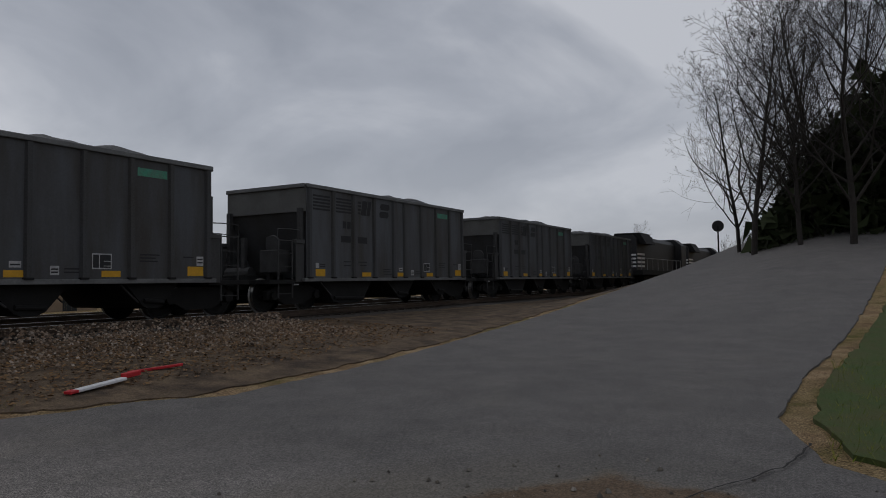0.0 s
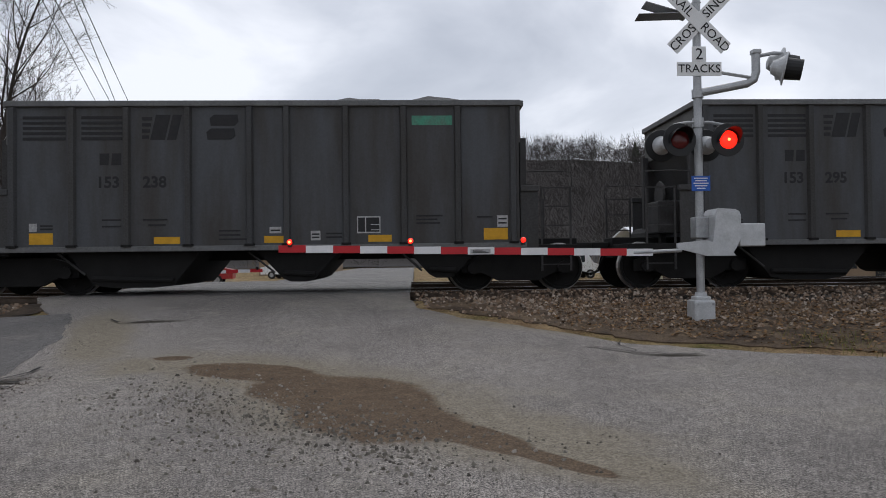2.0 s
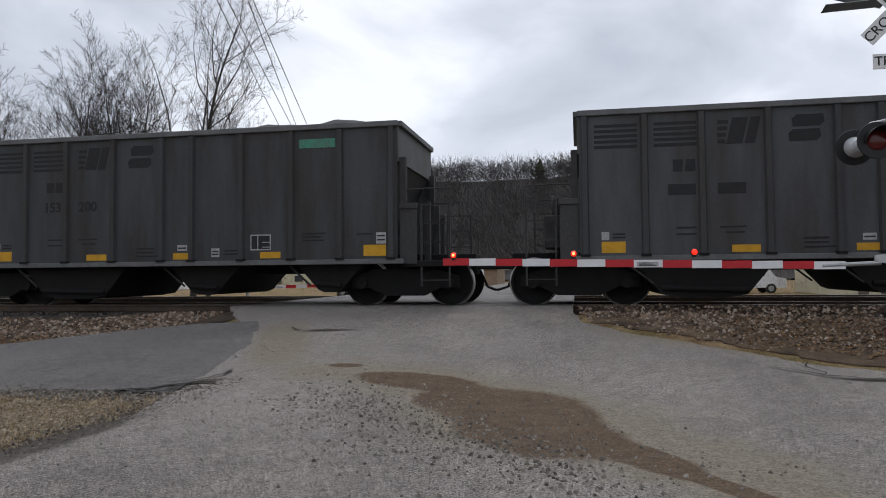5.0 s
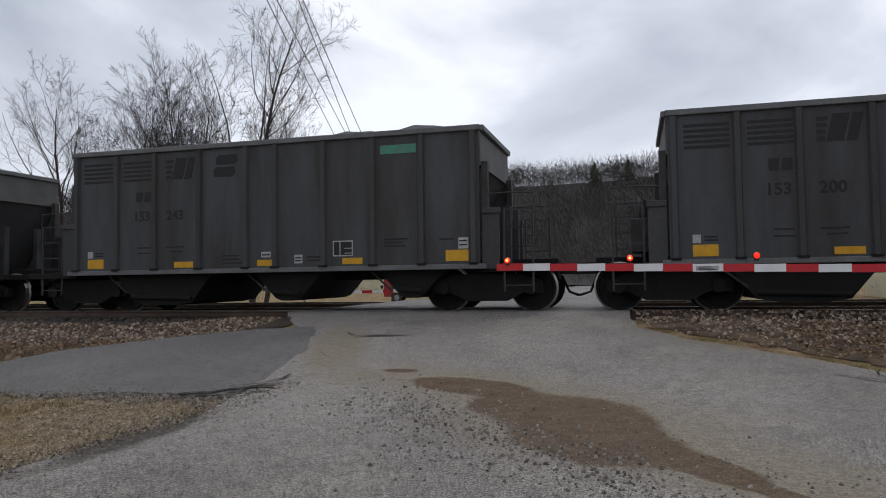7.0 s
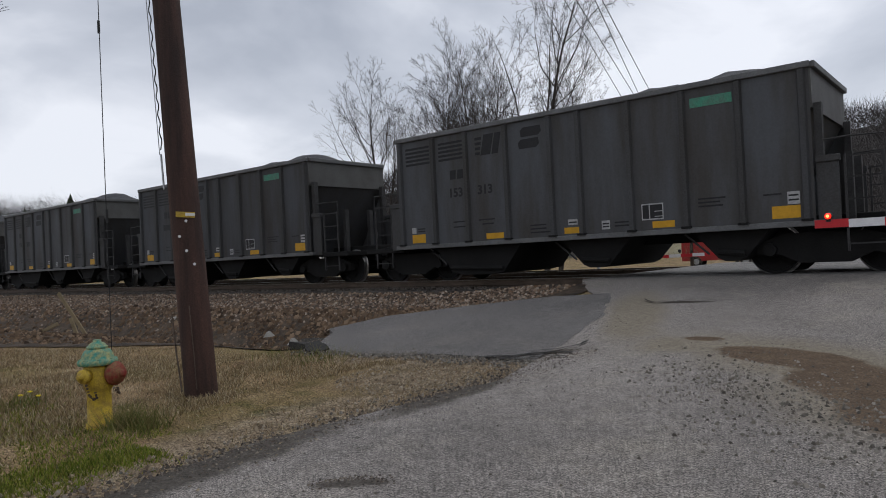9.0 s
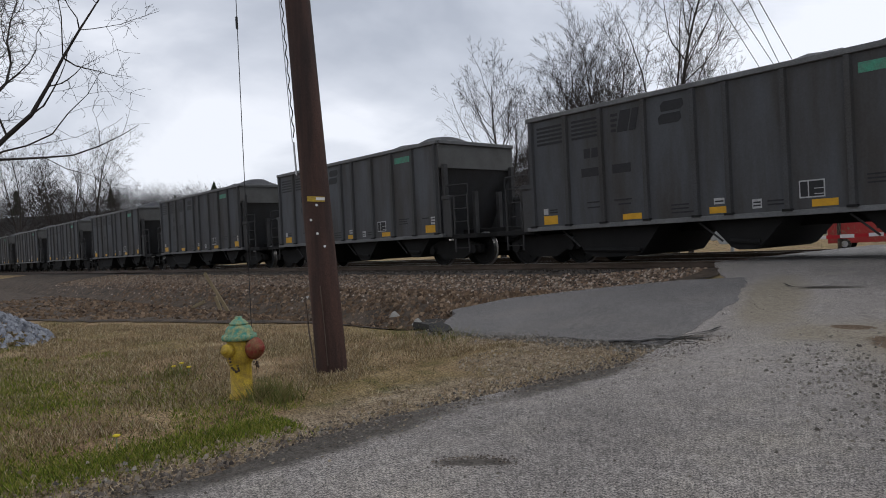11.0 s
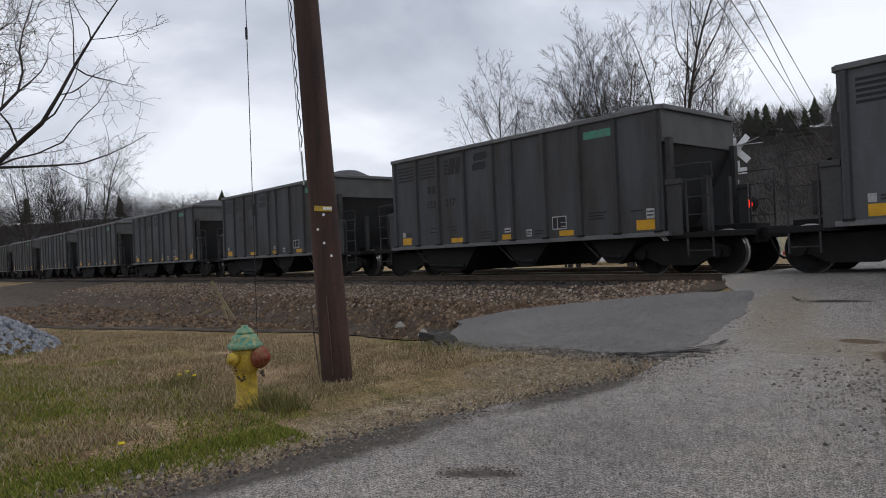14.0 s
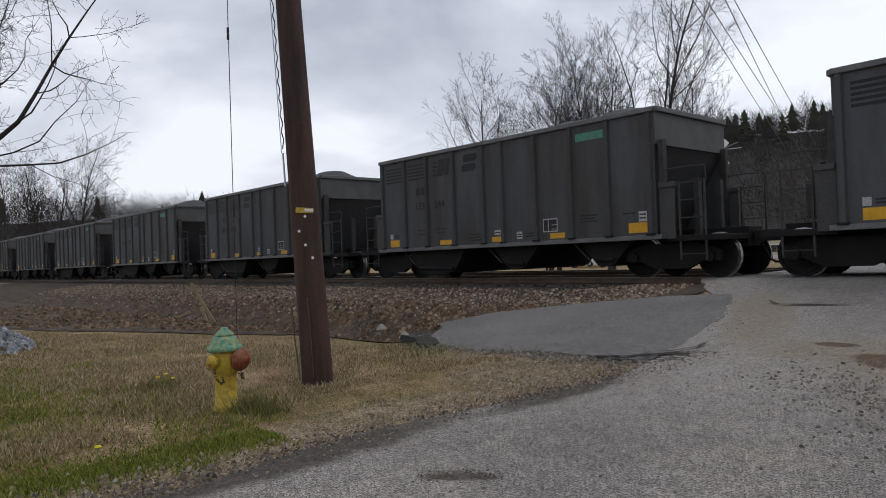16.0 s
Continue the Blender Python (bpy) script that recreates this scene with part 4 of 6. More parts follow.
    for dx, w in ((2.64, 0.27), (2.95, 0.17)):
        part("painted_mark", prism(bmesh.new(), [(dx, 2.93), (dx + w, 2.93), (dx + w + 0.11, 3.40), (dx + 0.11, 3.40)], 1, y - 0.006, y), M["decal_black"], car, "black slanted painted block")
    for z0, dx in ((2.93, 0.0), (3.19, 0.06)):
        part("painted_mark", prism(bmesh.new(), [(3.70 + dx, z0), (4.14 + dx, z0), (4.22 + dx, z0 + 0.07), (4.20 + dx, z0 + 0.21), (3.76 + dx, z0 + 0.21), (3.68 + dx, z0 + 0.14)], 1, y - 0.006, y), M["decal_black"], car, "black slanted painted block")
    for name, x0, x1, z0, z1, m in (("reflector", 0.42, 0.85, 0.99, 1.20, "yellow"), ("reflector", 2.70, 3.18, 0.98, 1.11, "yellow"), ("reflector", 4.74, 5.18, 0.98, 1.11, "yellow"),
                                    ("reflector", 6.69, 7.13, 0.98, 1.11, "yellow"), ("reflector", 8.88, 9.34, 1.00, 1.22, "yellow"), ("green_band", 7.53, 8.30, 3.19, 3.37, "green_band"),
                                    ("stencil_plate", 0.42, 0.56, 1.23, 1.38, "decal_white"), ("stencil_plate", 4.84, 5.06, 1.16, 1.28, "decal_white"), ("stencil_plate", 5.61, 5.79, 1.02, 1.20, "decal_white"),
                                    ("stencil_plate", 9.14, 9.34, 1.24, 1.46, "decal_white"), ("tag_panel", 6.50, 6.90, 1.17, 1.44, "decal_black")):
        part(name, boxm(x0, x1, y - 0.006, y, z0, z1), M[m], car)
    bm = bmesh.new()
    for x0, x1, z0, z1 in ((6.48, 6.92, 1.44, 1.465), (6.48, 6.92, 1.145, 1.17), (6.48, 6.50, 1.17, 1.44), (6.90, 6.92, 1.17, 1.44), (6.63, 6.65, 1.17, 1.44), (6.74, 6.90, 1.2, 1.215), (6.74, 6.90, 1.30, 1.315)):
        box(bm, x0, x1, y - 0.008, y, z0, z1)
    part("tag_frame", bm, M["decal_white"], car)
    for x0, x1, z0 in ((1.75, 2.1, 1.42), (1.75, 2.1, 1.30), (2.5, 2.95, 1.42), (2.6, 2.92, 1.32), (3.9, 4.3, 1.2), (3.9, 4.3, 1.12), (3.9, 4.5, 1.04), (5.9, 6.2, 1.06), (5.9, 6.2, 1.13), (7.6, 8.1, 1.45), (7.6, 8.0, 1.38), (7.6, 8.05, 1.31), (8.75, 9.05, 1.42), (0.62, 0.85, 1.32), (0.62, 0.85, 1.26),
                       (4.86, 5.04, 1.20), (5.63, 5.77, 1.06), (5.63, 5.77, 1.12), (9.16, 9.32, 1.30), (9.16, 9.32, 1.38)):
        part("small_stencil", boxm(x0, x1, y - 0.0075, y, z0, z0 + 0.03), M["decal_black"], car)
    for bar in ([(1.71, 2.46), (1.87, 2.46), (1.89, 2.68), (1.71, 2.68)], [(1.92, 2.46), (2.10, 2.46), (2.10, 2.68), (1.94, 2.68)]):
        part("painted_bar", prism(bmesh.new(), bar, 1, y - 0.004, y), M["decal_black"], car)
    return car


def add_number(car, left, right):
    y = -1.55 - 0.013
    for body, x in ((left, 1.86), (right, 2.72)):
        if body:
            me = text_mesh(body, 0.29, 0.003, 0.009)
        else:
            me = bpy.data.meshes.new("number_bars")
            bm = boxm(-0.24, 0.24, -0.10, 0.10, -0.003, 0.003)
            bm.to_mesh(me)
            bm.free()
        me.materials.append(M["decal_black"])
        ob = part("painted_number", me, M["decal_black"], car)
        ob.matrix_basis = pose(x, y, 2.13, 90, 0, 0)


def make_locomotive():
    loco = new("locomotive")
    L = 20.5
    part("underframe", boxm(0, L, -1.5, 1.5, 1.05, 1.45, 0.04), M["black_steel"], loco)
    part("long_hood", prism(bmesh.new(), [(-0.85, 1.45), (0.85, 1.45), (0.85, 3.9), (0.55, 4.25), (-0.55, 4.25), (-0.85, 3.9)], 0, 0.9, 15.5), M["decal_black"], loco)
    part("radiator", prism(bmesh.new(), [(-1.5, 3.55), (1.5, 3.55), (1.0, 4.45), (-1.0, 4.45)], 0, 1.4, 4.6), M["black_steel"], loco)
    part("cab", prism(bmesh.new(), [(-1.5, 1.45), (1.5, 1.45), (1.5, 3.9), (0.8, 4.5), (-0.8, 4.5), (-1.5, 3.9)], 0, 15.5, 17.8), M["decal_black"], loco)
    part("nose", boxm(17.8, 19.6, -1.0, 1.0, 1.45, 3.3, 0.15), M["decal_black"], loco)
    part("fuel_tank", boxm(7.2, 13.0, -1.4, 1.4, 0.3, 1.05, 0.15), M["black_steel"], loco)
    for i in range(4):
        part("end_stripe", boxm(0.87, 0.9, -0.8, 0.8, 1.7 + i * 0.3, 1.84 + i * 0.3), M["sign_white"], loco, "white end stripe")
        part("hood_stripe", boxm(1.1, 3.4, -0.87, -0.853, 1.7 + i * 0.32, 1.86 + i * 0.32), M["sign_white"], loco, "white hood stripe")
    for x in (5, 6.2, 7.4):
        part("roof_fan", lathe(bmesh.new(), [(0.6, 0), (0.62, 0.12), (0.5, 0.15)], (x, 0, 4.24), "z", 16), M["black_steel"], loco)
    for x0 in (3.6, 16.6):
        t = part("truck", boxm(x0 - 2.2, x0 + 2.2, -1.25, 1.25, 0.4, 0.95, 0.05), M["black_steel"], loco)
        for dx in (-1.8, 0, 1.8):
            part("wheelset", lathe(bmesh.new(), [(0.5, -0.75), (0.5, 0.75)], (x0 + dx, 0, 0.5), "y", 20), M["black_steel"], t)
    bm = bmesh.new()
    for s in (-1, 1):
        tube(bm, [(0.1, s * 1.4, 2.4), (15.4, s * 1.4, 2.4)], 0.02, 6)
        for i in range(9):
            tube(bm, [(0.1 + i * 1.9, s * 1.4, 1.45), (0.1 + i * 1.9, s * 1.4, 2.4)], 0.018, 6)
    part("handrail", bm, M["galv"], loco)
    return tagged(loco, "black diesel locomotive with white end stripes", "locomotive", group="locomotives")


NUMBERS = {-3: "295", -2: "238", -1: "", 0: "200", 1: "243", 2: "313", 3: "", 4: "201", 5: "217", 6: "244"}
TRAIN = {}


def build_train():
    first = make_hopper()
    tagged(first, "weathered dark grey steel hopper car heaped with coal", "railway car", group="hopper cars of the train")
    TRAIN[-7] = first
    for k in range(-6, 17):
        TRAIN[k] = copy_thing(first, pose(0, 0, 0))
    for k, car in TRAIN.items():
        num = NUMBERS.get(k, "")
        add_number(car, "153" if num else "", num)
    TRAIN["loco"] = make_locomotive()
    TRAIN["loco2"] = copy_thing(TRAIN["loco"], pose(0, 0, 0))


# where the car of index 0 has the rear end of its body, second by second
RUN = [(0.0, -47.5), (1.5, -37.1), (3.0, -26.8), (5.5, -9.6), (7.0, 0.6), (9.0, 14.0), (12.5, 37.4), (14.5, 50.8), (16.0, 60.8)]


# ---- crossing signal ----
def hooded_lamp(parent, x, y, z, face, lit):
    """A flashing-light unit; face -1 looks to -y, 1 to +y."""
    bm = bmesh.new()
    lathe(bm, [(0.26, 0.0), (0.265, 0.012 * face), (0.26, 0.024 * face)], (x, y, z), "y", 28)
    disc = part("background_disc", bm, M["lamp_black"], parent)
    bm = bmesh.new()
    lathe(bm, [(0.155, -0.01 * face), (0.13, -0.1 * face), (0.09, -0.19 * face), (0.03, -0.22 * face)], (x, y, z), "y", 20)
    part("lamp_housing", bm, M["alu_paint"], disc)
    bm = bmesh.new()
    lathe(bm, [(0.145, 0.024 * face), (0.14, 0.04 * face), (0.09, 0.055 * face), (0.01, 0.06 * face)], (x, y, z), "y", 24)
    part("lens", bm, M["lens_on" if lit else "lens_off"], disc, "lit red lens" if lit else "dark red lens", smooth=True)
    if lit:
        bm = bmesh.new()
        lathe(bm, [(0.026, 0.058 * face), (0.024, 0.064 * face), (0.006, 0.066 * face)], (x, y, z), "y", 12)
        part("bulb_glow", bm, M["lens_core"], disc)
    bm = bmesh.new()
    n = 16
    for i in range(n):
        a0, a1 = math.pi * (-0.1 + 1.2 * i / n), math.pi * (-0.1 + 1.2 * (i + 1) / n)
        q = []
        for a in (a0, a1):
            for r in (0.165, 0.172):
                ln = 0.06 + 0.2 * max(0, math.sin(a)) ** 0.7
                q.append((bm.verts.new((x + r * math.cos(a), y + 0.024 * face, z + r * math.sin(a))), bm.verts.new((x + r * math.cos(a), y + (0.024 + ln) * face, z + r * math.sin(a)))))
        bm.faces.new((q[0][0], q[0][1], q[2][1], q[2][0]))
        bm.faces.new((q[1][0], q[3][0], q[3][1], q[1][1]))
        bm.faces.new((q[0][1], q[1][1], q[3][1], q[2][1]))
    part("hood", bm, M["lamp_black"], disc)


def make_signal():
    s = new("crossing_signal")
    bm = bmesh.new()
    tube(bm, [(0, 0, 0.35), (0, 0, 5.05)], 0.064, 18)
    lathe(bm, [(0.075, 5.05), (0.05, 5.12), (0.01, 5.14)], (0, 0, 0), "z", 18)
    part("mast", bm, M["galv"], s)
    bm = bmesh.new()
    box(bm, -0.17, 0.17, -0.17, 0.17, -0.1, 0.30, 0.03)
    box(bm, -0.12, 0.12, -0.12, 0.12, 0.29, 0.36, 0.02)
    lathe(bm, [(0.10, 0.35), (0.085, 0.42)], (0, 0, 0), "z", 14)
    base = part("base_box", bm, M["alu_paint"], s)
    for a in (-0.12, 0.12):
        part("bolt", lathe(bmesh.new(), [(0.018, -0.172), (0.018, -0.19)], (a, 0, 0.24), "y", 6), M["galv"], base)
    # crossbuck
    for ang, word, dy in ((45, "CROSSING", -0.085), (-45, "RAILROAD", -0.10)):
        bl = part("crossbuck_blade", boxm(-0.61, 0.61, -0.006, 0.006, -0.114, 0.114, 0.005), M["sign_white"], s)
        bl.matrix_basis = pose(0, dy, 4.72, 0, -ang, 0)
        t = part("lettering", text_mesh(word[:4], 0.20), M["sign_black"], bl)
        t.matrix_basis = pose(-0.36, -0.008, 0, 90)
        t = part("lettering", text_mesh(word[4:], 0.20), M["sign_black"], bl)
        t.matrix_basis = pose(0.36, -0.008, 0, 90)
    # the crossbuck for the other direction, turned edge-on
    for x, z, rise in ((-0.60, 4.84, -2), (-0.50, 4.93, 16)):
        part("crossbuck_blade", boxm(-0.36, 0.36, -0.006, 0.006, -0.114, 0.114, 0.005), M["galv"], s, "bare metal back of a crossbuck blade").matrix_basis = pose(x, 0.02, z, 0, rise, 0) @ pose(0, 0, 0, 79, 0, 0)
    part("bracket", tube(bmesh.new(), [(0, 0.02, 4.86), (-0.36, 0.02, 4.87)], 0.025, 8), M["galv"], s)
    pl = part("track_count_sign", boxm(-0.36, 0.36, -0.09, -0.078, 3.86, 4.08, 0.004), M["sign_white"], s)
    part("track_count_sign", boxm(-0.115, 0.115, -0.09, -0.078, 4.083, 4.33, 0.004), M["sign_white"], s)
    t = part("lettering", text_mesh("TRACKS", 0.185), M["sign_black"], pl)
    t.matrix_basis = pose(0, -0.093, 3.97, 90)
    t = part("lettering", text_mesh("2", 0.26), M["sign_black"], pl)
    t.matrix_basis = pose(0, -0.093, 4.20, 90)
    # crossarm with two lamps a side
    bm = bmesh.new()
    tube(bm, [(-0.40, -0.02, 3.09), (-0.2, -0.02, 3.13), (0.2, -0.02, 3.13), (0.40, -0.02, 3.09)], 0.025, 8)
    lathe(bm, [(0.09, 3.05), (0.09, 3.2)], (0, 0, 0), "z", 14)
    part("lamp_arm", bm, M["galv"], s)
    hooded_lamp(s, -0.385, -0.20, 2.82, -1, False)
    hooded_lamp(s, 0.385, -0.20, 2.82, -1, True)
    hooded_lamp(s, -0.52, 0.22, 2.80, 1, True)
    hooded_lamp(s, 0.22, 0.22, 2.80, 1, False)
    # swan-neck side arm with a lamp pair turned along the street
    bm = bmesh.new()
    tube(bm, [(0, -0.02, 3.60), (0.45, -0.05, 3.68), (0.78, -0.07, 3.74), (0.88, -0.08, 3.80), (0.92, -0.08, 3.92), (0.92, -0.08, 4.22)], 0.065, 12)
    lathe(bm, [(0.09, 3.52), (0.09, 3.66)], (0, 0, 0), "z", 14)
    box(bm, 0.85, 0.99, -0.15, -0.01, 4.20, 4.28, 0.02)
    tube(bm, [(0.3, -0.05, 3.93), (0.86, -0.08, 3.83)], 0.025, 6)
    tube(bm, [(0.92, -0.08, 4.17), (1.2, -0.1, 4.22), (1.45, -0.12, 4.2)], 0.03, 8)
    part("side_arm", bm, M["galv"], s)
    for i, (a, b, zz) in enumerate(((1.26, -0.30, 3.92), (1.36, 0.02, 4.08))):
        bm = bmesh.new()
        lathe(bm, [(0.03, -0.2), (0.10, -0.18), (0.14, -0.1), (0.2, -0.02), (0.26, 0.0), (0.26, 0.02)], (0, 0, 0), "x", 20)
        p = part("side_lamp", bm, M["alu_paint"], s)
        p.matrix_basis = pose(a, b, zz, 0, 12, -25 + i * 10)
        bm = bmesh.new()
        lathe(bm, [(0.25, 0.021), (0.17, 0.024), (0.16, 0.26), (0.15, 0.26), (0.15, 0.04)], (0, 0, 0), "x", 20)
        part("hood", bm, M["lamp_black"], p)
    bl = part("blue_plate", boxm(-0.15, 0.15, -0.078, -0.068, 2.03, 2.27, 0.004), M["sign_blue"], s, "small blue notice plate")
    bm = bmesh.new()
    for i, w in enumerate((0.11, 0.09, 0.12, 0.10, 0.07)):
        box(bm, -w, w, -0.081, -0.078, 2.225 - i * 0.04, 2.24 - i * 0.04)
    part("notice_bars", bm, M["sign_white"], bl)
    # gate mechanism
    g = new("gate_mechanism")
    g.parent = s
    bm = bmesh.new()
    prism(bm, [(0.02, 1.06), (0.10, 1.00), (0.36, 1.00), (0.46, 1.14), (0.52, 1.28), (0.52, 1.66), (0.46, 1.72), (0.16, 1.74), (0.10, 1.62), (0.10, 1.3)], 1, -0.34, 0.16)
    bmesh.ops.bevel(bm, geom=bm.edges[:], offset=0.02, segments=2, affect="EDGES")
    part("mechanism_case", bm, M["alu_paint"], g)
    part("clamp", boxm(-0.11, 0.13, -0.12, 0.12, 1.28, 1.62, 0.02), M["galv"], g)
    part("counterweight", boxm(0.50, 0.92, -0.30, -0.24, 1.14, 1.50, 0.02), M["alu_paint"], g)
    part("arm_bracket", prism(bmesh.new(), [(-0.06, 1.0), (0.40, 1.0), (0.30, 1.12), (-0.06, 1.24), (-0.52, 1.2), (-0.52, 1.12)], 1, -0.40, -0.35), M["alu_paint"], g)
    # gate arm, tip at x = -6.59
    arm = new("gate_arm")
    arm.parent = s
    T, ST = -6.59, 0.4064
    for i in range(14):
        a, b = T + i * ST, T + (i + 1) * ST
        part("gate_stripe", boxm(a, b, -0.40, -0.365, 1.145 - 0.012 * i * 0.7 - 0.055 + 0.03, 1.145 - 0.012 * i * 0.7 + 0.055 + 0.03), M["gate_red" if i % 2 == 0 else "gate_white"], arm)
    part("arm_tube", tube(bmesh.new(), [(T + 14 * ST - 0.3, -0.38, 1.06), (-0.45, -0.38, 1.09)], 0.03, 8), M["galv"], arm)
    for q, lit in ((0.17, True), (1.98, True), (3.69, False)):
        bm = bmesh.new()
        lathe(bm, [(0.045, -0.43), (0.05, -0.37), (0.045, -0.33)], (T + q, 0, 1.275), "y", 14)
        box(bm, T + q - 0.03, T + q + 0.03, -0.41, -0.35, 1.20, 1.24)
        lamp = part("gate_lamp", bm, M["lamp_black"], arm)
        bm = bmesh.new()
        lathe(bm, [(0.042, -0.431), (0.03, -0.455), (0.008, -0.46)], (T + q, 0, 1.275), "y", 14)
        part("lens", bm, M["lens_on"], lamp, "lit red lens")
        if lit:
            part("bulb_glow", lathe(bmesh.new(), [(0.022, -0.458), (0.02, -0.464), (0.005, -0.466)], (T + q, 0, 1.275), "y", 10), M["lens_core"], lamp)
    pl = part("arm_label", boxm(T + 7.1 * ST, T + 7.85 * ST, -0.404, -0.4, 1.075, 1.14), M["decal_white"], arm)
    bm = bmesh.new()
    for i in range(3):
        box(bm, T + 7.18 * ST, T + (7.78 - 0.1 * i) * ST, -0.407, -0.404, 1.085 + i * 0.018, 1.094 + i * 0.018)
    part("label_bars", bm, M["sign_black"], pl)
    return tagged(s, "silver railway crossing signal with red lamps, crossbuck and lowered striped gate", "crossing signal", group="crossing signals")


def build_signals():
    s = make_signal()
    s.matrix_basis = pose(4.55, 11.0, 0.41)
    copy_thing(s, pose(-11.75, 23.6, -0.08, 0, 0, 180))


# ---- utility pole, hydrant ----
def build_pole():
    p = new("utility_pole")
    tagged(p, "leaning dark reddish-brown creosoted wooden utility pole", "utility pole")
    bx, by = -7.02, 4.32

    def at(z, dx=0.0, dy=0.0):
        return (bx - 0.098 * (z - 0.1) + dx, by + 0.01 * z + dy, z)
    bm = bmesh.new()
    zs = [-0.3 + i * 0.4 for i in range(29)]
    tube(bm, [at(z) for z in zs], [0.178 - 0.006 * z for z in zs], 22)
    part("pole_shaft", bm, M["pole_wood"], p, smooth=True)
    d = Vector((bx, by, 0)).normalized()
    part("pole_tag", boxm(-0.10, 0.10, -0.006, 0.006, -0.03, 0.03), M["hyd_yellow"], p, "small yellow and white tag").matrix_basis = pose(*at(2.0, -d.x * 0.175, -d.y * 0.175), 0, 4, 58)
    part("pole_tag", boxm(-0.05, 0.05, -0.008, 0.004, -0.016, 0.016), M["sign_white"], p).matrix_basis = pose(*at(2.0, -d.x * 0.178 + 0.03, -d.y * 0.178 + 0.04), 0, 4, 58)
    for z, o in ((1.93, 0.0), (1.76, 0.08), (1.60, 0.02), (1.45, -0.05)):
        part("nail_tag", lathe(bmesh.new(), [(0.016, -0.006), (0.016, 0.006)], (0, 0, 0), "y", 8), M["sign_white"], p).matrix_basis = pose(*at(z, -d.x * 0.175 - o * d.y, -d.y * 0.175 + o * d.x), 0, 0, 58)
    bm = bmesh.new()
    tube(bm, [at(z, -0.08 + 0.010 * math.sin(z * 31), -0.172 + 0.010 * math.cos(z * 31)) for z in [2.75 + 0.04 * i for i in range(75)]], 0.007, 5)
    part("twisted_cable", bm, M["cable"], p, "twisted black cable")
    bm = bmesh.new()
    tube(bm, [at(2.3 + i * 0.4, -0.09, -0.18) for i in range(2)], 0.011, 6)
    tube(bm, [at(2.7 + i * 0.5, -0.10, -0.19) for i in range(17)], 0.005, 5)
    part("conduit", bm, M["galv"], p)
    bm = bmesh.new()
    tube(bm, [at(0.9, -0.12, -0.2), at(0.5, -0.1, -0.2), at(0.25, 0.0, -0.24), at(0.1, 0.12, -0.3)], 0.009, 6)
    tube(bm, [at(1.0, 0.14, -0.14), at(0.5, 0.15, -0.14), at(0.1, 0.16, -0.15)], 0.005, 5)
    part("ground_wire", bm, M["rail"], p)
    bm = bmesh.new()
    tube(bm, [(-11.0, 5.3, 10.5), (-11.05, 5.3, 5), (-11.1, 5.3, 0.0)], 0.007, 6)
    for z in (2.2, 5.2):
        tube(bm, [(-11.06, 5.3, z), (-11.06, 5.3, z + 0.2)], 0.022, 6)
    tagged(part("guy_wire", bm, M["cable"]), "thin steel guy wire running down to the grass", "guy wire")


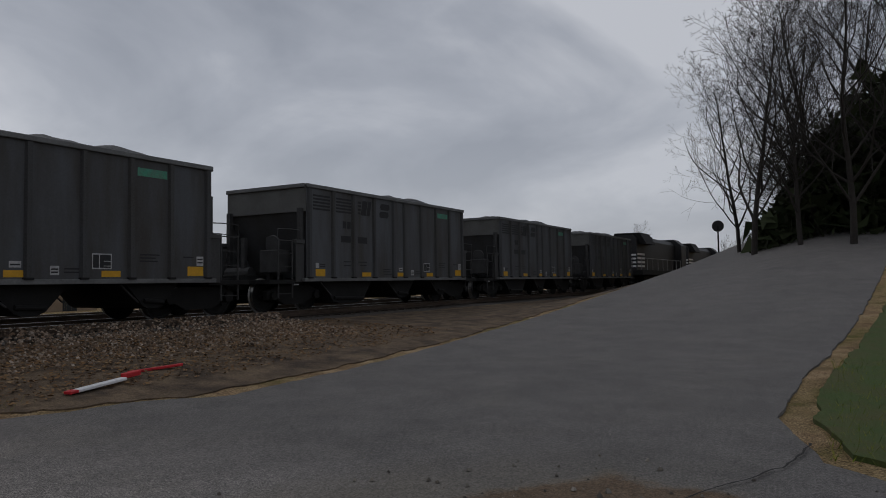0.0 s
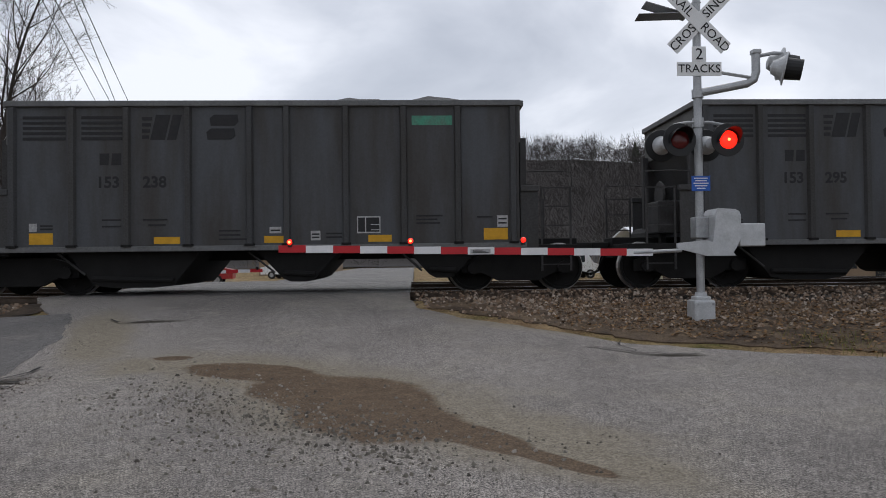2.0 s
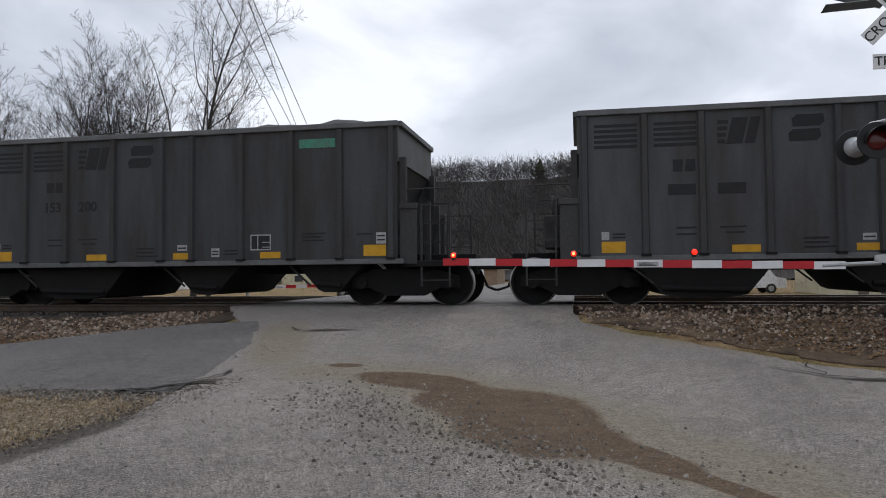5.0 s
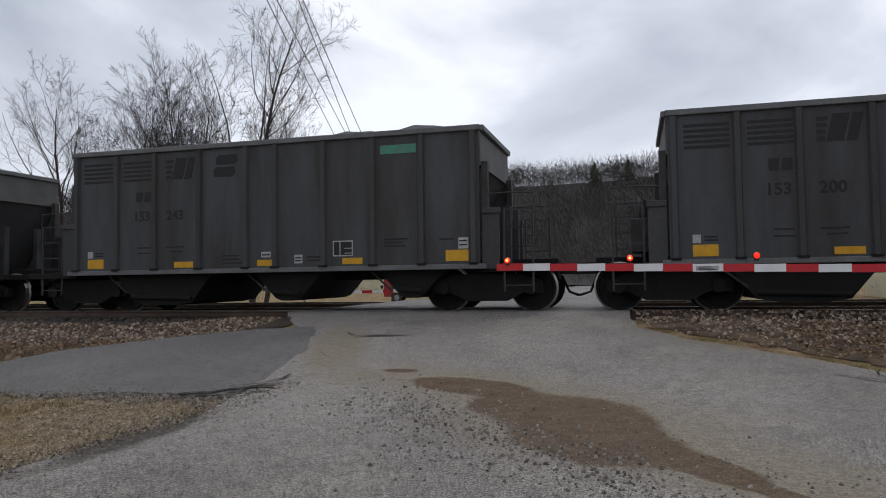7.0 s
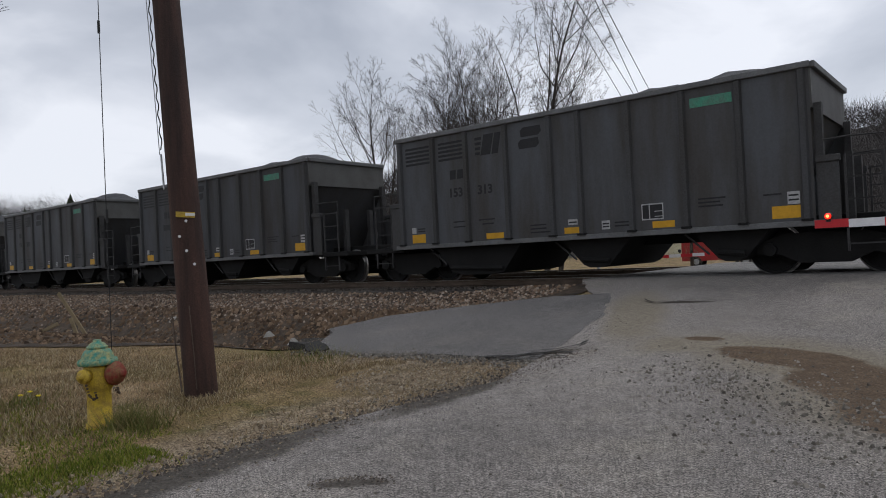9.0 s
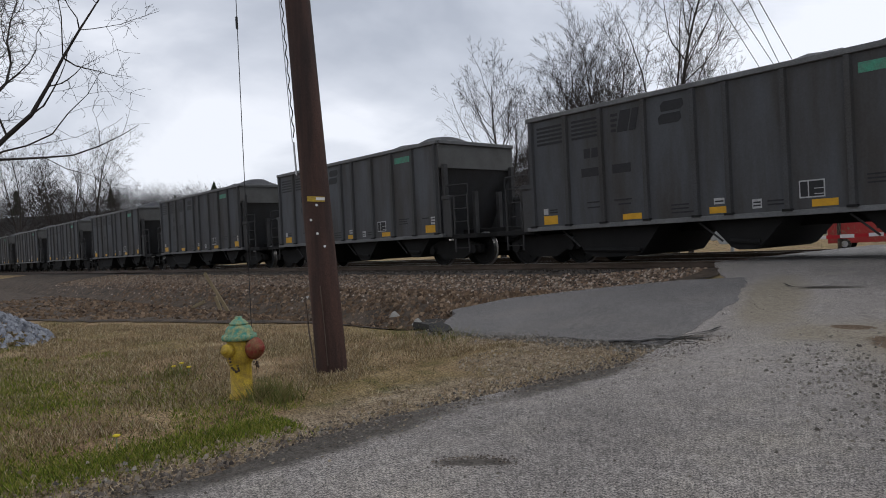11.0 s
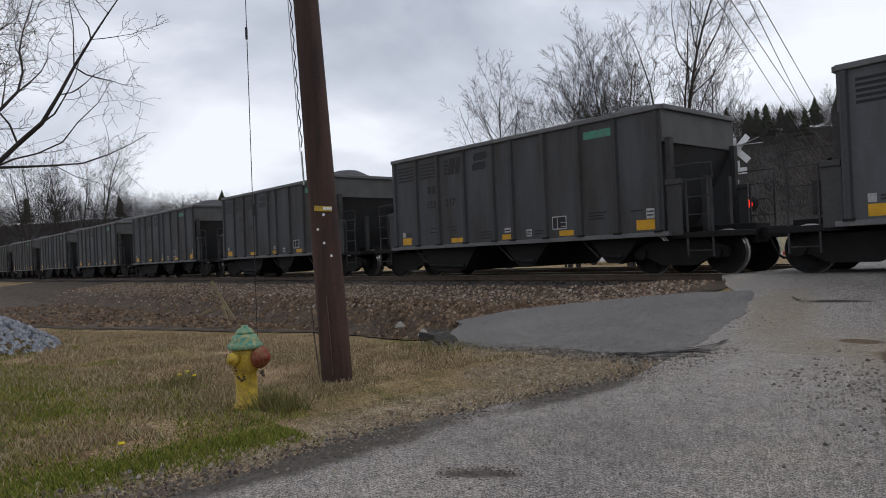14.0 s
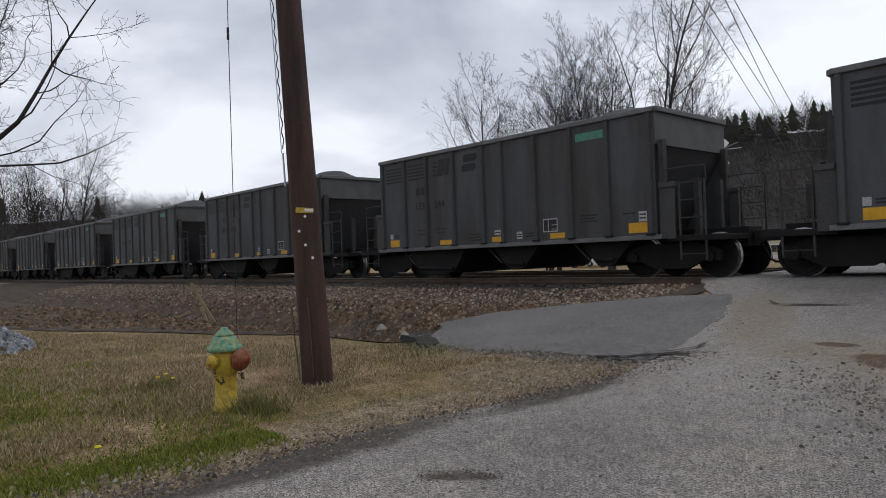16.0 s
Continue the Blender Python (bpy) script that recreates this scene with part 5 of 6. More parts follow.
def build_hydrant():
    h = new("fire_hydrant")
    tagged(h, "yellow fire hydrant with red nozzle caps and a faded green bonnet", "fire hydrant")
    h.matrix_basis = pose(-6.56, 3.0, 0.0, 0, 0, 112)
    h.scale = (1.05, 1.05, 1.05)
    bm = bmesh.new()
    lathe(bm, [(0.115, -0.1), (0.115, 0.03), (0.10, 0.04), (0.098, 0.30), (0.105, 0.32), (0.12, 0.34), (0.125, 0.43), (0.12, 0.50), (0.115, 0.55)], (0, 0, 0), "z", 24)
    part("barrel", bm, M["hyd_yellow"], h, "yellow painted barrel", True)
    bm = bmesh.new()
    lathe(bm, [(0.13, -0.05), (0.13, 0.0), (0.12, 0.006)], (0, 0, 0.0), "z", 24)
    part("base_flange", bm, M["hyd_yellow"], h)
    bm = bmesh.new()
    lathe(bm, [(r, 0.535 + (z - 0.488) * 0.77) for r, z in [(0.11, 0.485), (0.150, 0.488), (0.163, 0.50), (0.163, 0.535), (0.155, 0.552), (0.140, 0.560), (0.132, 0.572), (0.126, 0.60), (0.116, 0.632), (0.102, 0.655), (0.086, 0.667), (0.084, 0.672), (0.088, 0.676), (0.088, 0.694), (0.076, 0.702), (0.066, 0.724), (0.045, 0.742), (0.034, 0.746), (0.033, 0.772), (0.012, 0.775)]], (0, 0, 0), "z", 24)
    bon = part("bonnet", bm, M["hyd_green"], h, "faded green bonnet", True)
    for i in range(8):
        a = i * math.pi / 4
        part("bolt", lathe(bmesh.new(), [(0.016, 0.545), (0.016, 0.592)], (0.142 * math.cos(a), 0.142 * math.sin(a), 0), "z", 6), M["hyd_green"], bon)
    bm = bmesh.new()
    lathe(bm, [(0.075, -0.08), (0.08, -0.12), (0.098, -0.125), (0.104, -0.135), (0.104, -0.165), (0.098, -0.172), (0.092, -0.172), (0.088, -0.195), (0.070, -0.212), (0.034, -0.22), (0.031, -0.222), (0.029, -0.255), (0.01, -0.257)], (0.03, 0, 0.455), "y", 20)
    part("pumper_cap", bm, M["hyd_red"], h, "dark red pumper cap", True)
    for s in (-1, 1):
        bm = bmesh.new()
        lathe(bm, [(0.05, 0.09 * s), (0.052, 0.14 * s), (0.062, 0.145 * s), (0.062, 0.18 * s), (0.05, 0.19 * s), (0.022, 0.195 * s), (0.02, 0.23 * s), (0.01, 0.231 * s)], (0, 0.0, 0.455), "x", 16)
        part("hose_cap", bm, M["hyd_red" if s > 0 else "hyd_yellow"], h, "", True)
        bm = bmesh.new()
        pts = [(0.16 * s, -0.02, 0.38), (0.165 * s, -0.05, 0.30), (0.15 * s, -0.08, 0.26), (0.12 * s, -0.09, 0.27), (0.105 * s, -0.05, 0.33)]
        for a, b in zip(pts, pts[1:]):
            for i in range(3):
                c = Vector(a).lerp(Vector(b), i / 3)
                lathe(bm, [(0.012, -0.004), (0.012, 0.004)], c, "xyz"[i % 3], 6)
        part("chain", bm, M["rail"], h)


# ---- trees ----
def branch_mesh(seed, height, spread, levels=4, lean=(0.0, 0.0), trunk_r=0.16, clear=0.3, droop=0.0, twig=0.011, forks=1, reach=1.0, wild=1.0, dense=1.0):
    """Bare winter tree: tapered stems with ascending limbs that split into fine twigs. Returns trunk and crown meshes."""
    rng = random.Random(seed)
    trunk, crown = ([], []), ([], [])

    def seg(store, a, b, ra, rb, n):
        V, F = store
        d = (b - a).normalized()
        s = d.orthogonal().normalized()
        u = d.cross(s)
        k0 = len(V)
        for p, r in ((a, ra), (b, rb)):
            for k in range(n):
                t = 2 * math.pi * k / n
                V.append(p + r * (math.cos(t) * s + math.sin(t) * u))
        for k in range(n):
            F.append((k0 + k, k0 + (k + 1) % n, k0 + n + (k + 1) % n, k0 + n + k))

    def grow(p, d, length, r, lvl):
        steps = (13, 9, 6, 4, 3)[lvl]
        sides = (9, 6, 4, 3, 3)[lvl]
        store = trunk if lvl == 0 else crown
        r0, az = r, rng.uniform(0, 6.283)
        for i in range(steps):
            f = (i + 1) / steps
            wob = (0.06, 0.12, 0.17, 0.22, 0.25)[lvl] * wild
            up = (0.03, 0.10, 0.09, 0.05, 0.03)[lvl]
            d = (d + Vector((rng.gauss(0, wob), rng.gauss(0, wob), rng.gauss(up, wob * 0.6) - droop * (0.10 if lvl else 0)))).normalized()
            q = p + d * length / steps
            r2 = max(twig * 0.8, r0 * (1 - 0.85 * f))
            seg(store, p, q, r, r2, sides)
            p, r = q, r2
            if lvl < levels and f > (clear if lvl == 0 else 0.2) and i < steps - 1:
                for _ in range(int((1.5, 1.0, 0.9, 0.75)[lvl] * dense + rng.random())):
                    az += 2.4 + rng.gauss(0, 0.5)
                    ang = spread * rng.uniform(0.65, 1.15)
                    s = d.orthogonal().normalized()
                    s.rotate(Matrix.Rotation(az, 3, d))
                    nd = (d * math.cos(ang) + s * math.sin(ang)).normalized()
                    grow(p, nd, length * (0.72 - 0.42 * f) * rng.uniform(0.7, 1.2) * (reach if lvl == 0 else 0.85), max(twig, r * rng.uniform(0.4, 0.62)), lvl + 1)
    for k in range(forks):
        a = rng.uniform(0, 6.283)
        t = 0.0 if forks == 1 else 0.22
        grow(Vector((0.1 * k, 0.1 * k, -0.2)), Vector((lean[0] + t * math.cos(a + 2.1 * k), lean[1] + t * math.sin(a + 2.1 * k), 1)).normalized(), height * (1 - 0.12 * k), trunk_r * (1 - 0.2 * k), 0)
    k = height / max(v.z for v in crown[0])
    return [mesh_of("limbs", [v * k for v in V], F, True) for V, F in (trunk, crown)]


def make_tree(seed, height, material, label, **kw):
    a, b = branch_mesh(seed, height, kw.pop("spread", 0.9), **kw)
    t = new("tree")
    part("trunk", a, material, t)
    part("crown", b, material, t)
    return tagged(t, label, "tree")


def build_trees():
    lb = "bare grey winter tree with fine spreading twigs behind the tracks"
    kinds = [make_tree(11, 17.0, M["bark"], lb, spread=0.78, trunk_r=0.20, clear=0.28, reach=0.85, twig=0.008, dense=1.3), make_tree(12, 14.8, M["bark"], lb, spread=0.6, trunk_r=0.14, clear=0.35, forks=3, twig=0.0075, reach=0.75, dense=1.2),
             make_tree(23, 14.4, M["bark"], lb, spread=0.72, lean=(-0.12, 0.05), trunk_r=0.18, clear=0.45, twig=0.008, reach=0.95, forks=2, dense=1.2), make_tree(29, 14.6, M["bark"], lb, spread=0.7, trunk_r=0.16, clear=0.35, forks=3, twig=0.0075, reach=0.85, dense=1.25)]
    spots = [(0, -18.9, 32, 1.0, 40), (1, -22.2, 32.5, 1.0, 10), (3, -26.2, 32, 1.0, 200), (2, -31.0, 32, 1.0, 0), (1, -23.8, 35, 1.0, 120), (3, -28.6, 36, 0.92, 60), (1, -20.4, 36, 0.95, 230), (0, -16.2, 46, 0.66, 120), (1, -13.6, 47, 0.64, 20)]
    used = set()

    def place(k, x, y, s, a, z=None, label=""):
        m = pose(x, y, land_z(x, y) if z is None else z, 0, 0, a)
        t = kinds[k]
        if k in used:
            t = copy_thing(kinds[k], m)
        else:
            used.add(k)
            t.matrix_basis = m
        t.scale = (s, s, s)
        if label:
            t["label"] = label
    for k, x, y, s, a in spots:
        place(k, x, y, s, a)
    near = make_tree(41, 12.5, M["bark"], "bare tree whose long drooping limbs reach over the lawn", spread=0.95, trunk_r=0.26, droop=0.5, clear=0.3, reach=1.15, wild=1.3, twig=0.0065, dense=1.45)
    near.matrix_basis = pose(-18.2, 1.7, 0, 0, 0, 130)
    lr = "tall bare dark tree on the bank above the road"
    kinds.append(make_tree(52, 19, M["bark_dark"], lr, spread=0.9, trunk_r=0.24, clear=0.08, twig=0.012, reach=0.95, dense=1.12))
    for x, y, s, a in ((47, 4.4, 1.0, 60), (50, 1.2, 1.05, 200), (44, -0.6, 1.0, 310), (55, 3.0, 0.95, 20), (48, -3.5, 1.15, 140), (58, -1, 1.1, 80), (54, 6.0, 0.8, 250), (46, 1.9, 0.85, 170)):
        place(4, x, y, s, a)
    far = "bare tree far down the line"
    for x, y, s, a, k in ((120, 29, 0.72, 0, 1), (150, 17, 0.75, 60, 1), (158, 20, 0.7, 160, 2), (146, 14, 0.7, 220, 0), (165, 15, 0.75, 20, 3), (140, 12, 0.65, 100, 2), (152, 11, 0.7, 30, 1)):
        place(k, x, y, s, a, 0.5, far)
    for x, y, s, a, k in ((-84, 18, 1.05, 0, 1), (-80, 21, 0.95, 80, 0), (-90, 21, 1.05, 140, 2), (-95, 17, 0.95, 200, 0), (-100, 14, 0.85, 20, 1), (-108, 19, 1.0, 310, 0), (-76, 23, 0.75, 30, 1), (-118, 17, 0.7, 170, 2)):
        place(k, x, y, s, a, 0.2, far)


def woods(name, places, material, label, twigs=30, fine=1.0):
    """Far leafless wood: every tree a thin stem with a rounded crown of fine slivers of twig, joined."""
    rng = np.random.default_rng(len(places) + twigs)
    P = np.array(places)
    n = len(P)
    h = P[:, 3]
    base = P[:, :3]
    w = 0.0025 * h
    stem = np.stack([base - np.stack([w, 0 * w, 0 * w], 1), base + np.stack([w, 0 * w, 0 * w], 1), base + np.stack([rng.normal(0, 0.04, n) * h, 0 * w, 0.85 * h], 1)], 1)
    U = rng.normal(0, 1, (n, twigs, 3))
    U /= np.linalg.norm(U, axis=2)[:, :, None]
    R = rng.random((n, twigs)) ** 0.45
    wide = rng.uniform(0.2, 0.36, n)[:, None]
    H = h[:, None]
    C = np.stack([base[:, None, 0] + U[:, :, 0] * R * wide * H, base[:, None, 1] + U[:, :, 1] * R * wide * H, base[:, None, 2] + (0.62 + 0.36 * U[:, :, 2] * R) * H], 2)
    D = np.stack([U[:, :, 0] * 0.7 + rng.normal(0, 0.4, (n, twigs)), U[:, :, 1] * 0.7 + rng.normal(0, 0.4, (n, twigs)), 0.7 + 0.4 * U[:, :, 2] + rng.normal(0, 0.3, (n, twigs))], 2)
    L = (H * rng.uniform(0.06, 0.18, (n, twigs)))[:, :, None]
    c = H * rng.uniform(0.003, 0.009, (n, twigs)) * fine
    off = np.stack([c, 0 * c, 0.6 * c], 2)
    tw = np.stack([C - off, C + off, C + D * L], 2).reshape(-1, 3, 3)
    V = np.concatenate([stem, tw]).reshape(-1, 3)
    F = np.arange(len(V)).reshape(-1, 3)
    return tagged(part(name, mesh_of(name, V.tolist(), F.tolist()), material), label, "woods", kind="stuff")


def build_hills():
    rng = random.Random(8)

    def ridge(az):
        """Height of the skyline at this bearing (degrees, 0 ahead, + to the right)."""
        h = 47 + 4 * math.exp(-((az + 18) / 8) ** 2) + 2.5 * math.sin(az * 0.16 + 0.5)
        if az < -26:
            h -= 26 * smooth(26, 60, -az)
        if az > 12:
            h -= 43 * smooth(16, 55, az)
        return h
    hill = mat("leaf_litter_slope", (0.052, 0.045, 0.042), 0.95, 0, 0.35, 0.05, 1.5, 0.0, tint=(0.036, 0.032, 0.03))
    V, F = [], []
    nr, na = 14, 90
    for j in range(nr + 1):
        for i in range(na + 1):
            az = -95 + 190 * i / na
            f = j / nr
            r = 130 + 150 * f
            z = 0.2 + ridge(az) * 0.80 * smooth(0, 1, f) + 1.2 * noise.noise((i * 0.6, j * 0.6, 2)) * f
            V.append((r * math.sin(radians(az)), r * math.cos(radians(az)), z))
    for j in range(nr):
        for i in range(na):
            a = j * (na + 1) + i
            F.append((a, a + 1, a + na + 2, a + na + 1))
    tagged(part("hill", mesh_of("hill", V, F, True), hill), "low wooded ridge beyond the tracks", "hill", kind="structure")
    wood = island_mat("leafless_wood", [(0.058, 0.051, 0.049), (0.038, 0.034, 0.033), (0.076, 0.068, 0.064), (0.05, 0.044, 0.042), (0.036, 0.038, 0.031)])
    ever = island_mat("evergreen_wood", [(0.022, 0.035, 0.016), (0.035, 0.045, 0.022), (0.028, 0.032, 0.018)])
    pl = []
    for _ in range(9000):
        az = rng.uniform(-92, 40)
        f = rng.random() ** 0.7
        r = 130 + 150 * f
        pl.append((r * math.sin(radians(az)), r * math.cos(radians(az)), ridge(az) * 0.80 * smooth(0, 1, f) - 3.4, rng.uniform(8, 14)))
    woods("far_woods", pl, wood, "leafless grey-brown woods covering the ridge", 75, 0.5)
    V, F = [], []
    for _ in range(34):
        az = rng.choice((rng.gauss(-22, 5), rng.gauss(-21, 4), rng.gauss(-66, 4), rng.uniform(-90, 30)))
        f = rng.uniform(0.6, 1)
        r = 130 + 150 * f
        x, y, z, h = r * math.sin(radians(az)), r * math.cos(radians(az)), ridge(az) * 0.80 * smooth(0, 1, f), rng.uniform(7, 10.5)
        for t in range(6):
            zz, w = z + h * (0.2 + 0.135 * t), h * rng.uniform(0.28, 0.44) * (1 - t / 6.8)
            k = len(V)
            V.append((x, y, zz + h * 0.22))
            for q in range(7):
                a = q * 0.898 + t
                V.append((x + w * math.cos(a) * rng.uniform(0.6, 1.2), y + w * math.sin(a) * rng.uniform(0.6, 1.2), zz + rng.uniform(-0.3, 0.3)))
            for q in range(7):
                F.append((k, k + 1 + q, k + 1 + (q + 1) % 7))
    tagged(part("evergreens", mesh_of("evergreens", V, F), ever), "dark pines standing among the bare woods", "woods", kind="stuff")
    # brush between the far street and the ridge
    pl = [(rng.uniform(-75, 45), rng.uniform(27, 50), 0.2, rng.uniform(0.5, 1.5)) for _ in range(700)]
    pl = [p for p in pl if not -8 < p[0] < 1]
    woods("brush", pl, island_mat("dry_brush", [(0.22, 0.18, 0.11), (0.14, 0.11, 0.075), (0.28, 0.24, 0.16), (0.10, 0.10, 0.05)]), "dry tan brush beyond the tracks", 26)
    # bank of scrub over the road to the east
    pl = [(x, y, land_z(x, y) - 0.2, rng.uniform(4.5, 9)) for x, y in [(rng.uniform(48, 74), rng.uniform(-14, 4.6)) for _ in range(520)]]
    woods("scrub_bank", pl, island_mat("dark_scrub", [(0.03, 0.028, 0.022), (0.045, 0.04, 0.03), (0.02, 0.024, 0.014)]), "dense dark scrub on the bank above the road", 90)


def leafy_mass():
    """Ivy and evergreen leaves that darken the bank."""
    rng = np.random.default_rng(77)
    V, F = [], []
    for _ in range(14000):
        x, y = rng.uniform(48, 70), rng.uniform(-13, 4.4)
        top = 1.5 + 8.0 * smooth(-4.4, 2, -y) * (0.75 + 0.25 * math.sin(x * 0.8))
        z = land_z(x, y) + rng.uniform(0.0, top)
        k = len(V)
        s = rng.uniform(0.2, 0.5)
        for _q in range(3):
            V.append((x + rng.normal(0, s), y + rng.normal(0, s), z + rng.normal(0, s)))
        F.append((k, k + 1, k + 2))
    m = island_mat("dark_evergreen_leaves", [(0.02, 0.03, 0.012), (0.035, 0.045, 0.018), (0.025, 0.028, 0.014)])
    tagged(part("evergreen_shrubs", mesh_of("evergreen_shrubs", V, F), m), "dark evergreen shrubs and ivy on the bank", "shrubs", kind="stuff")


# ---- buildings and vehicles beyond the tracks ----
def build_town():
    cream = mat("cream_sheet_metal", (0.56, 0.52, 0.36), 0.6, 0, 0.15, 1, 30, 0.0)
    brown = mat("brown_trim", (0.13, 0.10, 0.075), 0.7, 0, 0.2, 2, 30, 0.0)
    roof = mat("pale_metal_roof", (0.72, 0.74, 0.76), 0.5, 0.1, 0.1, 1, 20, 0.0)
    brick = mat("tan_wall", (0.30, 0.22, 0.15), 0.85, 0, 0.2, 1, 30, 0.1)
    glass = mat("dark_window", (0.03, 0.035, 0.04), 0.15, 0, 0.1, 2, 20, 0.0)

    def shed(x, y, w, d, h, wall, rise, label, panels=0, doors=()):
        b = new("building")
        z = land_z(x, y) - 0.2
        b.matrix_basis = pose(x, y, z)
        part("wall", boxm(0, w, 0, d, 0, h), wall, b)
        bm = bmesh.new()
        prism(bm, [(-0.4, h), (d / 2, h + rise), (d + 0.4, h), (d + 0.4, h + 0.12), (d / 2, h + rise + 0.12), (-0.4, h + 0.12)], 0, -0.4, w + 0.4)
        part("roof", bm, roof, b)
        for i in range(panels):
            if i % 2:
                part("wall_panel", boxm(w * i / panels, w * (i + 1) / panels - 0.06, -0.05, -0.003, 0.05, h - 0.1), brown, b)
        for dx, ww, z0, z1 in doors:
            wd = part("window", boxm(dx, dx + ww, -0.04, -0.004, z0, z1), glass, b)
            part("window_frame", boxm(dx - 0.07, dx + ww + 0.07, -0.07, -0.041, z1, z1 + 0.08), roof, wd)
        return tagged(b, label, "building")
    shed(15.5, 45, 8, 10, 2.6, cream, 1.2, "cream metal shed with brown vertical panels", 13)
    shed(24.5, 46, 9, 9, 2.2, brick, 0.9, "low building with a pale metal roof", 0, ((1, 1.2, 0.8, 1.8), (4, 1.2, 0.8, 1.8), (6.5, 1, 0.1, 2.0)))
    shed(-62, 68, 17, 10, 2.4, roof, 0.8, "long white metal building", 0, ((3, 1.4, 0.8, 1.8), (8, 1.4, 0.8, 1.8)))
    shed(-16.5, 75, 8, 8, 2.2, brick, 0.8, "low tan brick building", 0, ((2, 1.2, 0.8, 1.7), (5, 1.2, 0.8, 1.7)))
    shed(4, 66, 10, 8, 2.4, brick, 1.0, "low brown house beyond the crossing", 0, ((2, 1.2, 0.8, 1.8), (6, 1.2, 0.8, 1.8)))
    shed(-42, 95, 14, 9, 2.6, cream, 1.2, "low cream house in the distance", 0, ((2, 1.2, 0.8, 1.7), (8, 1.2, 0.8, 1.7)))
    white = mat("white_vehicle_paint", (0.75, 0.76, 0.77), 0.35, 0, 0.05, 2, 20, 0.0)
    red = mat("red_vehicle_paint", (0.35, 0.03, 0.03), 0.35, 0, 0.1, 2, 20, 0.0)

    def van(x, y, paint, label, a=0):
        v = new("van")
        v.matrix_basis = pose(x, y, land_z(x, y), 0, 0, a)
        part("body", prism(bmesh.new(), [(0, 0.4), (4.9, 0.4), (4.9, 1.0), (4.2, 1.15), (3.6, 2.0), (0.1, 2.05), (0, 1.6)], 1, -0.95, 0.95), paint, v)
        for s in (-0.96, 0.96):
            part("side_window", boxm(2.6, 3.5, min(s, s * 0.99), max(s, s * 0.99), 1.2, 1.8), glass, v)
            for wx in (0.9, 3.9):
                w = part("wheel", lathe(bmesh.new(), [(0.34, s * 0.8), (0.34, s)], (wx, 0, 0.34), "y", 16), M["lamp_black"], v)
                part("rim", lathe(bmesh.new(), [(0.2, s * 0.99), (0.18, s * 1.02)], (wx, 0, 0.34), "y", 12), M["galv"], w)
        return tagged(v, label, "van")
    van(-47, 60, white, "white van parked beyond the tracks")
    van(-17, 47, red, "red car parked beyond the tracks", 8)
    van(-8.5, 62, white, "white van parked beyond the tracks", 170)
    van(9, 52, white, "white van parked beyond the tracks", 4)
    van(12.5, 56, red, "red car parked beyond the tracks", 185)
    # white box trailer
    t = new("box_trailer")
    t.matrix_basis = pose(-43, 55, land_z(-43, 55))
    part("body", boxm(0, 5.5, 0, 2.4, 0.7, 2.05, 0.05), white, t)
    for x in (1, 4.2):
        part("wheel", lathe(bmesh.new(), [(0.36, -0.02), (0.36, 0.25)], (x, 0, 0.36), "y", 16), M["lamp_black"], t)
    tagged(t, "white box trailer parked beyond the tracks", "trailer")


def wire(path, r):
    return tube(bmesh.new(), path, r, 5)


def build_wires():
    for x0, x1, z in ((-9.4, -14.4, 9.0), (-9.1, -13.75, 9.0), (-8.55, -13.55, 9.0), (-8.4, -12.95, 9.0)):
        pts = []
        for k in range(25):
            y = -6 + 96 * k / 24
            pts.append((x0 + (x1 - x0) * (y - 17.3) / 15.4, y, z - 0.5 * math.sin(math.pi * k / 24)))
        tagged(part("power_line", wire(pts, 0.014), M["cable"]), "thin black overhead power line", "power line", group="overhead lines")
    p = new("utility_pole")
    p.matrix_basis = pose(-32.0, 90, 0)
    part("pole_shaft", tube(bmesh.new(), [(0, 0, -0.3), (0, 0, 11.0)], [0.16, 0.11], 12), M["pole_wood"], p)
    part("crossarm", boxm(-1.3, 1.3, -0.06, 0.06, 8.8, 8.95), M["pole_wood"], p)
    tagged(p, "far wooden utility pole with a crossarm", "utility pole")


